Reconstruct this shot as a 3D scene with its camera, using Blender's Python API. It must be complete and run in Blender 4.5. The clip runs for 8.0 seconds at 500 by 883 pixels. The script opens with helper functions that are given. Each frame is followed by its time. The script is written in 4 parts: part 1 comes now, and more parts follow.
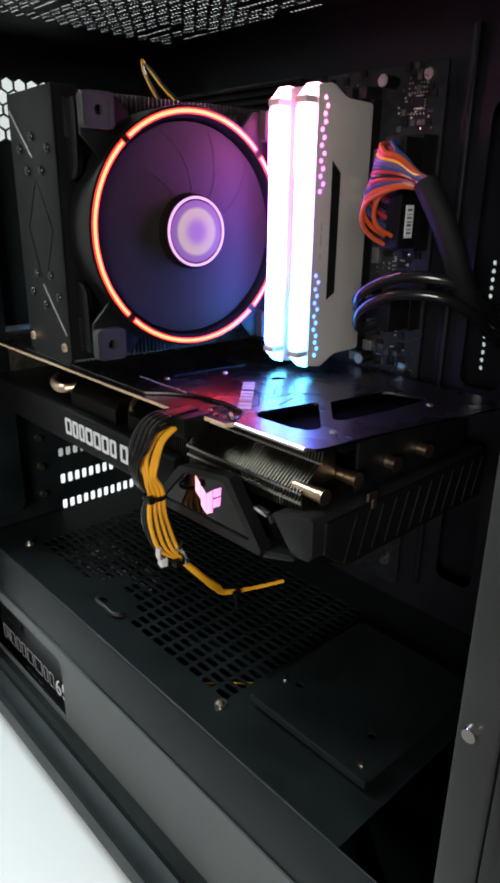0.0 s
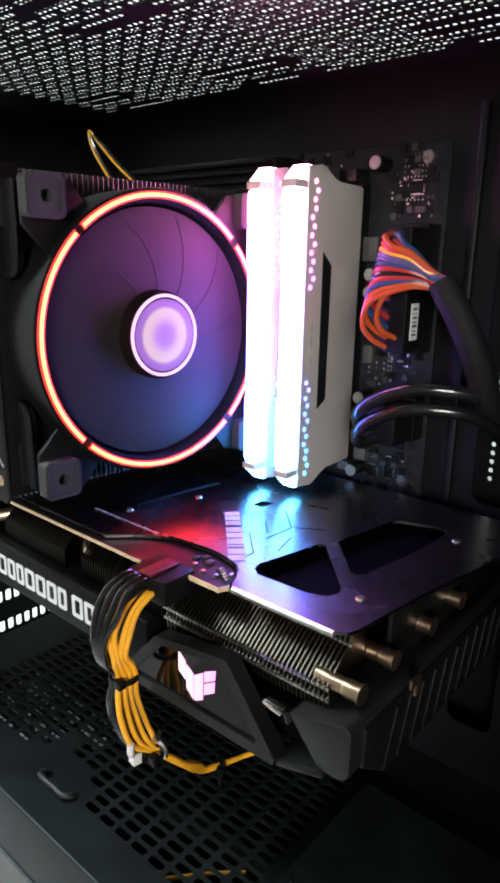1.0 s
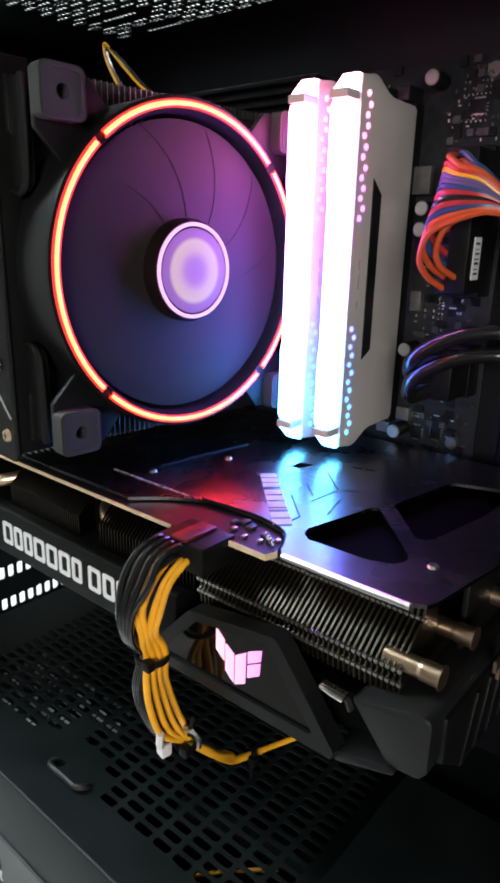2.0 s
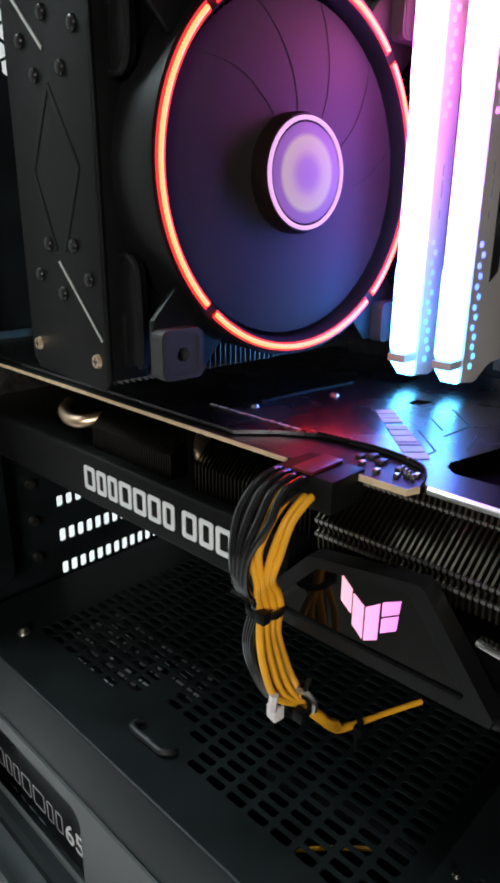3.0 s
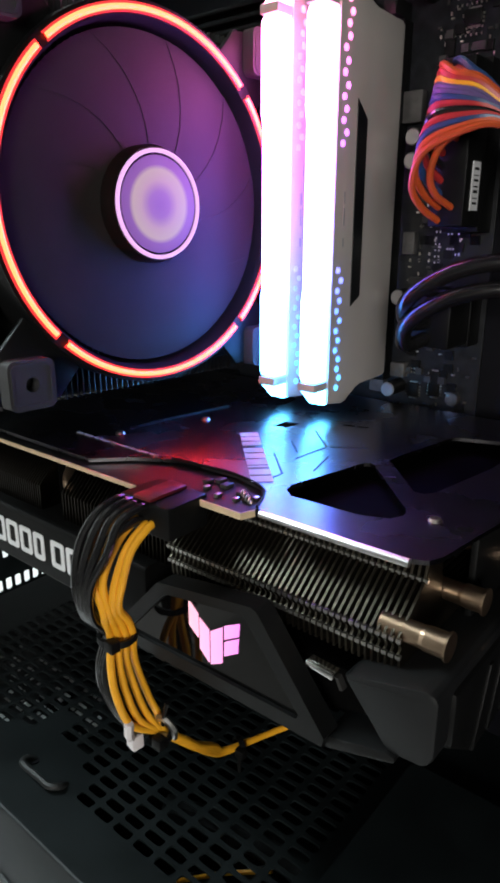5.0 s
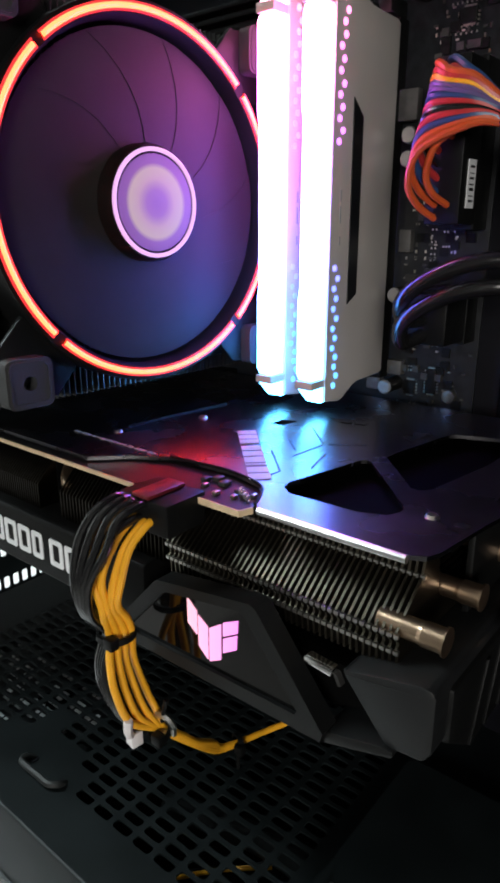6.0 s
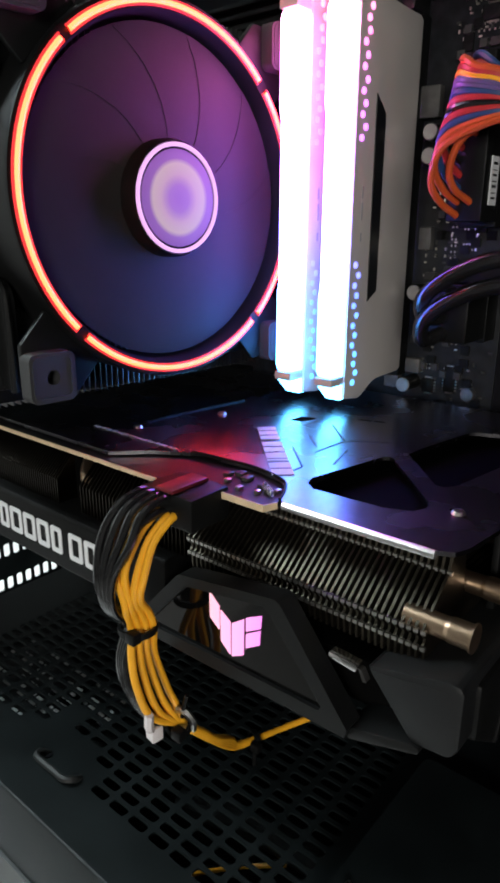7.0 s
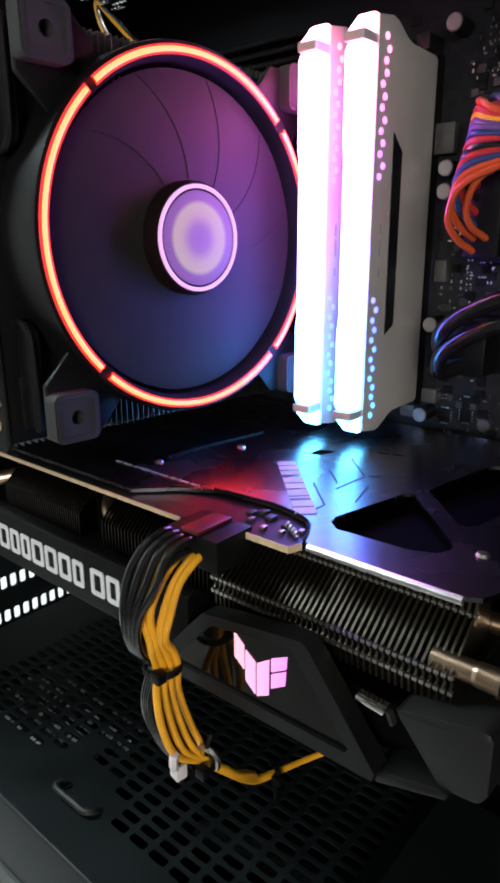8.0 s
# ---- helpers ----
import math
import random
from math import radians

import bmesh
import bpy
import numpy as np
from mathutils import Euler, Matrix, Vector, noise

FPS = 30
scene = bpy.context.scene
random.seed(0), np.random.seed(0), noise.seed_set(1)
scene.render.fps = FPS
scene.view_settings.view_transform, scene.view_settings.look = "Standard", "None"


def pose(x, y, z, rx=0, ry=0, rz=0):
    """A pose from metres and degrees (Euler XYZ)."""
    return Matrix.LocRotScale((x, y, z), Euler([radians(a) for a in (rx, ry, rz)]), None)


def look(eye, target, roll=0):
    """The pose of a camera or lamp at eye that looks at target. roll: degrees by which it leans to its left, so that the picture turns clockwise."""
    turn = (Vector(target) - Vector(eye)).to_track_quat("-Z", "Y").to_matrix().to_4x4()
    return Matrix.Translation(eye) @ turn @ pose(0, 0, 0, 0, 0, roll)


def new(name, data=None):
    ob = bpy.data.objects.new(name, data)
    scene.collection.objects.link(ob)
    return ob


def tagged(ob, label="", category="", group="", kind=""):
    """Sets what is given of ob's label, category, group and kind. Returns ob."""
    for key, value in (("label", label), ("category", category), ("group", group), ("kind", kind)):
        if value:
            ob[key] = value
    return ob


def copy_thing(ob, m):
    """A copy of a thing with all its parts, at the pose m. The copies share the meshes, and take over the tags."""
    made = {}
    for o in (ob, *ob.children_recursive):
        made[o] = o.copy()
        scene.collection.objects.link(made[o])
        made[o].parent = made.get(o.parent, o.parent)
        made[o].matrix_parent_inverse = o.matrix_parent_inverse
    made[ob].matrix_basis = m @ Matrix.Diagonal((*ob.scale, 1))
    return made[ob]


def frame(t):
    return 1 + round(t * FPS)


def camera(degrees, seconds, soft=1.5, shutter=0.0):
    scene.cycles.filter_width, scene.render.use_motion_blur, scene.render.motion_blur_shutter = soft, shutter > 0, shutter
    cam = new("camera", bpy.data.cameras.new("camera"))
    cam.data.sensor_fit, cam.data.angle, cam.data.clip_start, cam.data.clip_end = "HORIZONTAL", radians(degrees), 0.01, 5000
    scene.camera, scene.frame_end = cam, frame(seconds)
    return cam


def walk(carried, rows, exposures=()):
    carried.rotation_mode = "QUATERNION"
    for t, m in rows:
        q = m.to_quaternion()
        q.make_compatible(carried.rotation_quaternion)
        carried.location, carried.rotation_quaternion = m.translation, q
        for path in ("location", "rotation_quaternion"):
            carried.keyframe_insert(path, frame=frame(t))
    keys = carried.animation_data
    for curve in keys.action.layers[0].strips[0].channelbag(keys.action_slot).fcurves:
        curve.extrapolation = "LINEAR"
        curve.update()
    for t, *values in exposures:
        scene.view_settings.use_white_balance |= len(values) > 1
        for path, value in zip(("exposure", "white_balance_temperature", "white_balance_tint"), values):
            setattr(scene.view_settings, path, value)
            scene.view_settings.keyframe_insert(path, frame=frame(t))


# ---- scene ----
cam = camera(41.39, 8.0, soft=3.2)
PATH = [
    (0, (0.2878, -0.3277, 0.2531), (0.0818, -0.1359, 0.1495), 0.82),
    (0.3, (0.263, -0.314, 0.258), (-1.096, 1.030, -0.333), 0.4),
    (0.5, (0.2430, -0.3147, 0.2640), (0.0463, -0.1053, 0.1777), 0.95),
    (0.7, (0.234, -0.305, 0.267), (-1.089, 1.086, -0.292), 0.7),
    (1, (0.2160, -0.2964, 0.2709), (0.0293, -0.0763, 0.1888), 1.02),
    (1.2, (0.2066, -0.2923, 0.2737), (0.0235, -0.0694, 0.1913), 0.90),
    (2.3, (0.1742, -0.2807, 0.2393), (-0.0102, -0.0625, 0.1476), 1.50),
    (2.5, (0.1660, -0.2772, 0.2354), (-0.0206, -0.0615, 0.1425), 1.25),
    (3, (0.1513, -0.2838, 0.2242), (-0.0449, -0.0794, 0.1256), 0.50),
    (3.5, (0.1398, -0.2866, 0.2203), (-0.0570, -0.0820, 0.1233), 0.50),
    (4, (0.1373, -0.2851, 0.2223), (-0.0588, -0.0784, 0.1286), 1.00),
    (4.5, (0.1510, -0.2740, 0.2189), (-0.0362, -0.0599, 0.1234), 1.05),
    (5, (0.1759, -0.2639, 0.2273), (-0.0068, -0.0439, 0.1367), -0.01),
    (5.2, (0.1784, -0.2626, 0.2274), (0.0009, -0.0394, 0.1342), 0.05),
    (6.5, (0.1742, -0.2663, 0.2270), (-0.0097, -0.0473, 0.1365), -0.17),
    (7, (0.1724, -0.2680, 0.2258), (-0.0111, -0.0489, 0.1347), 0.12),
    (7.5, (0.1697, -0.2707, 0.2275), (-0.0164, -0.0528, 0.1386), -0.14),
    (8, (0.1686, -0.2708, 0.2339), (-0.0184, -0.0524, 0.1484), -0.35),
]
walk(cam, [(t, look(eye, target, roll)) for t, eye, target, roll in PATH], exposures=[(0.0, 0.35), (0.5, 0.65), (1.0, 0.82), (2.5, 0.3), (3.5, 0.05), (4.0, 0.05), (4.5, 0.2), (8.0, 0.22)])

# ---- light ----
world = bpy.data.worlds.new("room_air")
scene.world = world
world.use_nodes = True
world.node_tree.nodes["Background"].inputs[0].default_value = (0.80, 0.90, 1.0, 1)
world.node_tree.nodes["Background"].inputs[1].default_value = 0.02


def area_lamp(name, eye, target, sx, sy, watts, colour):
    lamp = bpy.data.lights.new(name, "AREA")
    lamp.shape, lamp.size, lamp.size_y, lamp.energy, lamp.color = "RECTANGLE", sx, sy, watts, colour
    ob = new(name, lamp)
    ob.matrix_world = look(eye, target)
    return ob


# added fill from the front right; no source is seen there
area_lamp("side_fill_light", (0.95, -1.50, 0.45), (0.0, -0.10, 0.20), 0.55, 0.45, 14.0, (1.0, 0.97, 0.92))
# added fill from the upper left for the deck, without a visible source
area_lamp("left_fill_light", (-0.66, -0.42, 0.95), (-0.08, -0.16, 0.0), 0.40, 0.40, 7.5, (0.80, 0.96, 1.0))
# added to brighten the walls behind the holes; an unseen lamp
area_lamp("wall_fill_light", (-0.52, 0.45, 1.55), (-0.60, 0.45, 0.0), 0.5, 0.5, 8, (0.92, 0.97, 1.0))

# ---- materials ----
HUB = (0.0, -0.101, 0.236)


def material(name, colour, rough=0.5, metal=0.0, vary=0.15, scale=60.0, bump=0.05, fine=900.0, coat=0.0, spec=0.5):
    m = bpy.data.materials.new(name)
    m.use_nodes = True
    nt = m.node_tree
    b = nt.nodes["Principled BSDF"]
    co = nt.nodes.new("ShaderNodeTexCoord")
    n1 = nt.nodes.new("ShaderNodeTexNoise")
    n1.inputs["Scale"].default_value, n1.inputs["Detail"].default_value = scale, 5
    nt.links.new(co.outputs["Object"], n1.inputs["Vector"])
    n2 = nt.nodes.new("ShaderNodeTexNoise")
    n2.inputs["Scale"].default_value, n2.inputs["Detail"].default_value = fine, 3
    nt.links.new(co.outputs["Object"], n2.inputs["Vector"])
    ramp = nt.nodes.new("ShaderNodeValToRGB")
    c = Vector(colour)
    ramp.color_ramp.elements[0].position, ramp.color_ramp.elements[1].position = 0.3, 0.7
    ramp.color_ramp.elements[0].color = (*(c * (1 - vary)), 1)
    ramp.color_ramp.elements[1].color = (*(c * (1 + vary)), 1)
    nt.links.new(n1.outputs["Fac"], ramp.inputs["Fac"])
    nt.links.new(ramp.outputs["Color"], b.inputs["Base Color"])
    mr = nt.nodes.new("ShaderNodeMapRange")
    mr.inputs["To Min"].default_value, mr.inputs["To Max"].default_value = max(0.02, rough - 0.09), min(1, rough + 0.09)
    nt.links.new(n1.outputs["Fac"], mr.inputs["Value"])
    nt.links.new(mr.outputs["Result"], b.inputs["Roughness"])
    b.inputs["Metallic"].default_value = metal
    b.inputs["Coat Weight"].default_value = coat
    b.inputs["Specular IOR Level"].default_value = spec
    if bump:
        bp = nt.nodes.new("ShaderNodeBump")
        bp.inputs["Strength"].default_value, bp.inputs["Distance"].default_value = bump, 0.0006
        nt.links.new(n2.outputs["Fac"], bp.inputs["Height"])
        nt.links.new(bp.outputs["Normal"], b.inputs["Normal"])
    return m


def glow(name, colour, strength):
    m = bpy.data.materials.new(name)
    m.use_nodes = True
    b = m.node_tree.nodes["Principled BSDF"]
    b.inputs["Base Color"].default_value = (0.08, 0.08, 0.08, 1)
    b.inputs["Roughness"].default_value = 0.4
    b.inputs["Emission Color"].default_value = (*colour, 1)
    b.inputs["Emission Strength"].default_value = strength
    return m


def glow_along(name, axis, low, high, stops, strength):
    """A lit diffuser whose lamps change colour along one axis of the place (axis 3: the distance from the axle of the fan)."""
    m = glow(name, (1, 1, 1), strength)
    nt = m.node_tree
    co = nt.nodes.new("ShaderNodeTexCoord")
    ramp = nt.nodes.new("ShaderNodeValToRGB")
    mr = nt.nodes.new("ShaderNodeMapRange")
    mr.inputs["From Min"].default_value, mr.inputs["From Max"].default_value = low, high
    if axis < 3:
        sep = nt.nodes.new("ShaderNodeSeparateXYZ")
        nt.links.new(co.outputs["Object"], sep.inputs[0])
        nt.links.new(sep.outputs[axis], mr.inputs["Value"])
    else:
        d = nt.nodes.new("ShaderNodeVectorMath")
        d.operation = "DISTANCE"
        d.inputs[1].default_value = HUB
        nt.links.new(co.outputs["Object"], d.inputs[0])
        nt.links.new(d.outputs["Value"], mr.inputs["Value"])
    nt.links.new(mr.outputs["Result"], ramp.inputs["Fac"])
    el = ramp.color_ramp.elements
    while len(el) < len(stops):
        el.new(0.5)
    for e, (p, c) in zip(el, stops):
        e.position, e.color = p, (*c, 1)
    nt.links.new(ramp.outputs["Color"], m.node_tree.nodes["Principled BSDF"].inputs["Emission Color"])
    return m



BLACK_STEEL = material("black_powder_coated_steel", (0.0082, 0.0116, 0.0125), 0.44, 0.0, 0.3, 45, 0.2, 2600, spec=0.24)
# case steel made lighter: the light on the shroud side is in the colour
LIT_SIDE_STEEL = material("lit_side_steel", (0.085, 0.092, 0.092), 0.5, 0.0, 0.12, 25, 0.15, 2600)
# the case's black, raised to hold the light that post and clip catch
LIT_STEEL = material("lit_black_steel", (0.024, 0.026, 0.026), 0.46, 0.0, 0.2, 30, 0.15, 2600, spec=0.35)
DARK_STEEL = material("dark_tray_steel", (0.005, 0.005, 0.008), 0.5, 0.0, 0.3, 40, 0.15, 2400, spec=0.25)
BLACK_PLASTIC = material("black_plastic", (0.005, 0.0052, 0.0052), 0.45, 0.0, 0.25, 70, 0.12, 3000, spec=0.15)
END_PLASTIC = material("dark_grey_plastic", (0.008, 0.0085, 0.009), 0.48, 0.0, 0.2, 60, 0.12, 3000, spec=0.3)
SATIN_PLASTIC = material("satin_dark_grey_plastic", (0.0066, 0.0069, 0.0070), 0.40, 0.0, 0.2, 60, 0.12, 3000, spec=0.24)
GLASS_BLACK = material("glossy_black_acrylic", (0.002, 0.002, 0.002), 0.02, 0.0, 0.1, 10, 0.0, spec=0.7)
RUBBER = material("grey_rubber", (0.030, 0.030, 0.031), 0.62, 0.0, 0.15, 90, 0.3, 2500)
BLADE = material("smoked_blade_plastic", (0.0185, 0.0170, 0.0165), 0.55, 0.0, 0.15, 80, 0.05, 1500, spec=0.25)
COOLER_PLATE = material("black_coated_aluminium", (0.0045, 0.0048, 0.0047), 0.46, 0.0, 0.3, 50, 0.2, 2600, spec=0.16)
RIVET = material("glossy_black_rivet", (0.012, 0.012, 0.012), 0.24, 0.25, 0.2, 90, 0.0, spec=0.6)
ALUMINIUM = material("bare_aluminium", (0.62, 0.60, 0.57), 0.32, 1.0, 0.1, 90, 0.08, 1800)
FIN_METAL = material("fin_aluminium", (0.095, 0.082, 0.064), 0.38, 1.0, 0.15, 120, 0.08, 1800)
# the same fin metal with the shade behind the band put into its colour
FIN_DARK = material("shaded_fin_metal", (0.030, 0.025, 0.020), 0.36, 1.0, 0.2, 120, 0.08, 1800)
# aluminium darkened in colour for the shade the cooler fins stand in
COOLER_FIN = material("shaded_fin_aluminium", (0.17, 0.165, 0.16), 0.42, 1.0, 0.15, 90, 0.08, 1800)
RAM_METAL = material("champagne_grey_aluminium", (0.58, 0.545, 0.51), 0.42, 0.30, 0.06, 30, 0.1, 2800)
SILVER = material("polished_silver", (0.80, 0.79, 0.77), 0.16, 1.0, 0.06, 120, 0.0)
BRIGHT_LIP = material("satin_bright_metal", (0.85, 0.84, 0.83), 0.34, 1.0, 0.05, 120, 0.0)
COPPER = material("nickel_copper_pipe", (0.80, 0.58, 0.40), 0.33, 1.0, 0.12, 90, 0.05, 1500)
BACKPLATE = material("brushed_dark_metal", (0.17, 0.165, 0.175), 0.27, 1.0, 0.15, 35, 0.03, 700)
ETCH = material("matt_etched_metal", (0.045, 0.044, 0.047), 0.55, 1.0, 0.15, 90, 0.1)
PCB = material("black_circuit_board", (0.009, 0.010, 0.012), 0.40, 0.0, 0.5, 260, 0.06, 1400, spec=0.25)
PCB_EDGE = material("bare_fibreglass_edge", (0.62, 0.47, 0.29), 0.6, 0.0, 0.15, 200, 0.1)
CAN_TOP = material("dull_can_aluminium", (0.34, 0.33, 0.32), 0.42, 0.7, 0.15, 200, 0.05)
CHOKE = material("grey_ferrite", (0.085, 0.082, 0.078), 0.5, 0.2, 0.2, 300, 0.1)
CHIP = material("grey_component", (0.028, 0.027, 0.026), 0.4, 0.0, 0.3, 300, 0.05)
TIN = material("tinned_contact", (0.60, 0.57, 0.50), 0.3, 1.0, 0.2, 300, 0.0)
WHITE_PRINT = material("white_print", (0.72, 0.73, 0.74), 0.5, 0.0, 0.06, 300, 0.0)
GREY_PRINT = material("grey_print", (0.34, 0.34, 0.36), 0.5, 0.0, 0.1, 300, 0.0)
WHITE_NYLON = material("white_nylon", (0.75, 0.70, 0.70), 0.45, 0.0, 0.05, 200, 0.0)
LABEL_BLACK = material("black_label_film", (0.008, 0.009, 0.010), 0.3, 0.0, 0.2, 50, 0.0)
WIRE_BLACK = material("black_wire", (0.0085, 0.0085, 0.009), 0.2, 0.0, 0.15, 200, 0.05, spec=0.8)
WIRE_YELLOW = material("yellow_wire", (0.90, 0.42, 0.02), 0.38, 0.0, 0.08, 200, 0.05)
WIRE_RED = material("red_wire", (0.46, 0.030, 0.03), 0.38, 0.0, 0.08, 200, 0.05)
WIRE_ORANGE = material("orange_wire", (0.55, 0.085, 0.02), 0.38, 0.0, 0.08, 200, 0.05)
WIRE_BLUE = material("blue_wire", (0.02, 0.055, 0.16), 0.38, 0.0, 0.08, 200, 0.05)
WIRE_PURPLE = material("purple_wire", (0.12, 0.085, 0.22), 0.38, 0.0, 0.08, 200, 0.05)
SLEEVE = material("black_braided_sleeve", (0.007, 0.0075, 0.008), 0.66, 0.0, 0.4, 700, 0.6, 1600, spec=0.25)
TABLE_WHITE = material("white_laminate", (0.88, 0.88, 0.88), 0.4, 0.0, 0.02, 6, 0.03, 500)
LOW_BOUNCE_GREY = material("low_bounce_wall_grey", (0.22, 0.23, 0.22), 0.8, 0.0, 0.05, 4, 0.1, 200)
DARK_RED = material("dark_red_plastic", (0.10, 0.008, 0.012), 0.4, 0.0, 0.2, 100, 0.1)
# near-zero black that stands for deep shade inside the card
SHADE_BLACK = material("matt_black_shade", (0.002, 0.002, 0.002), 0.9, 0.0, 0.2, 90, 0.0, spec=0.05)
WALL_WHITE = material("white_wall_paint", (0.78, 0.79, 0.78), 0.8, 0.0, 0.03, 4, 0.1, 200)
FLOOR_GREY = material("grey_floor", (0.30, 0.29, 0.28), 0.6, 0.0, 0.1, 6, 0.1, 200)

RING_RED = glow("red_orange_ring_light", (1.0, 0.0250, 0.0080), 25.0)
# weak red emission that imitates the halo around the lit ring
RING_HALO = glow("deep_red_halo_glow", (1.0, 0.02, 0.025), 1.0)
HUB_RING = glow("lilac_ring_light", (0.85, 0.45, 0.88), 0.95)
HUB_DISC = glow_along("hub_diffuser", 3, 0.0, 0.0155, [(0.0, (0.26, 0.09, 0.48)), (0.28, (0.32, 0.13, 0.48)), (0.50, (0.52, 0.33, 0.40)), (0.72, (0.54, 0.40, 0.36)), (0.82, (0.24, 0.08, 0.36)), (1.0, (0.20, 0.06, 0.32))], 0.75)
RAINBOW = [(0.0, (0.08, 0.42, 0.85)), (0.10, (0.07, 0.30, 1.0)), (0.26, (0.10, 0.18, 1.0)), (0.46, (0.26, 0.16, 1.0)), (0.66, (0.62, 0.14, 0.95)), (0.85, (0.90, 0.16, 0.62)), (1.0, (1.0, 0.24, 0.36))]
RAM_GLOW = glow_along("rainbow_light_bar", 2, 0.164, 0.309, RAINBOW, 18.0)
RAM_DOT = glow_along("rainbow_light_dots", 2, 0.164, 0.309, RAINBOW, 3.5)
LOGO_GLOW = glow_along("pink_logo_light", 0, 0.058, 0.077, [(0.0, (1.0, 0.46, 0.55)), (0.6, (1.0, 0.36, 0.75)), (1.0, (1.0, 0.26, 0.90))], 1.25)

# ---- mesh helpers ----


def box(bm, x0, x1, y0, y1, z0, z1, bev=0.0, seg=2):
    vs = [bm.verts.new((x, y, z)) for x in (x0, x1) for y in (y0, y1) for z in (z0, z1)]
    fs = [bm.faces.new([vs[i] for i in f]) for f in ((0, 1, 3, 2), (4, 6, 7, 5), (0, 4, 5, 1), (2, 3, 7, 6), (0, 2, 6, 4), (1, 5, 7, 3))]
    if bev:
        bmesh.ops.bevel(bm, geom=list({e for f in fs for e in f.edges}), offset=bev, segments=seg, affect="EDGES", profile=0.5)
    return bm


def lift(axis, u, v, a):
    return (a, u, v) if axis == "x" else (u, a, v) if axis == "y" else (u, v, a)


def prism(bm, pts, axis, a, b, bev=0.0):
    lo = [bm.verts.new(lift(axis, u, v, a)) for u, v in pts]
    hi = [bm.verts.new(lift(axis, u, v, b)) for u, v in pts]
    n = len(pts)
    fs = [bm.faces.new(lo), bm.faces.new(hi[::-1])]
    fs += [bm.faces.new((lo[i], hi[i], hi[(i + 1) % n], lo[(i + 1) % n])) for i in range(n)]
    if bev:
        bmesh.ops.bevel(bm, geom=list({e for f in fs for e in f.edges}), offset=bev, segments=2, affect="EDGES", profile=0.5)
    return bm


def cut_plate(bm, outer, holes, axis, a, b):
    """A plate of any outline with holes of any outline through it."""
    loops = []
    edges = []
    for pts in (outer, *holes):
        vs = [bm.verts.new(lift(axis, u, v, a)) for u, v in pts]
        loops.append(vs)
        edges += [bm.edges.new((vs[i], vs[(i + 1) % len(vs)])) for i in range(len(vs))]
    made = bmesh.ops.triangle_fill(bm, use_beauty=True, use_dissolve=False, edges=edges)
    faces = [g for g in made["geom"] if isinstance(g, bmesh.types.BMFace)]
    ext = bmesh.ops.extrude_face_region(bm, geom=faces)
    step = Vector(lift(axis, 0, 0, b - a))
    bmesh.ops.translate(bm, vec=step, verts=[g for g in ext["geom"] if isinstance(g, bmesh.types.BMVert)])
    return bm


def rounded(u0, u1, v0, v1, r, n=4):
    out = []
    for cu, cv, a0 in ((u1 - r, v1 - r, 0), (u0 + r, v1 - r, 90), (u0 + r, v0 + r, 180), (u1 - r, v0 + r, 270)):
        for k in range(n + 1):
            a = radians(a0 + 90 * k / n)
            out.append((cu + r * math.cos(a), cv + r * math.sin(a)))
    return out


def rod(bm, p0, p1, r0, r1=None, seg=16):
    r1 = r0 if r1 is None else r1
    p0, p1 = Vector(p0), Vector(p1)
    q = (p1 - p0).to_track_quat("Z", "Y")
    rings = []
    for p, r in ((p0, r0), (p1, r1)):
        rings.append([bm.verts.new(p + q @ Vector((r * math.cos(2 * math.pi * k / seg), r * math.sin(2 * math.pi * k / seg), 0))) for k in range(seg)])
    for k in range(seg):
        bm.faces.new((rings[0][k], rings[0][(k + 1) % seg], rings[1][(k + 1) % seg], rings[1][k]))
    bm.faces.new(rings[0][::-1]), bm.faces.new(rings[1])
    return bm


def smooth_line(pts, n=6):
    p = [Vector(q) for q in pts]
    p = [p[0] * 2 - p[1], *p, p[-1] * 2 - p[-2]]
    out = []
    for i in range(1, len(p) - 2):
        for k in range(n):
            t = k / n
            out.append(0.5 * (2 * p[i] + (p[i + 1] - p[i - 1]) * t + (2 * p[i - 1] - 5 * p[i] + 4 * p[i + 1] - p[i + 2]) * t * t + (3 * p[i] - p[i - 1] - 3 * p[i + 1] + p[i + 2]) * t ** 3))
    out.append(p[-2])
    return out


def tube(bm, pts, r, seg=9, n=6):
    line = smooth_line(pts, n)
    normal = None
    prev = None
    for i, p in enumerate(line):
        d = (line[min(i + 1, len(line) - 1)] - line[max(i - 1, 0)]).normalized()
        if normal is None:
            normal = d.orthogonal().normalized()
        normal = (normal - d * normal.dot(d)).normalized()
        side = d.cross(normal)
        ring = [bm.verts.new(p + r * (normal * math.cos(2 * math.pi * k / seg) + side * math.sin(2 * math.pi * k / seg))) for k in range(seg)]
        if prev:
            for k in range(seg):
                bm.faces.new((prev[k], prev[(k + 1) % seg], ring[(k + 1) % seg], ring[k]))
        else:
            bm.faces.new(ring[::-1])
        prev = ring
    bm.faces.new(prev)
    return bm


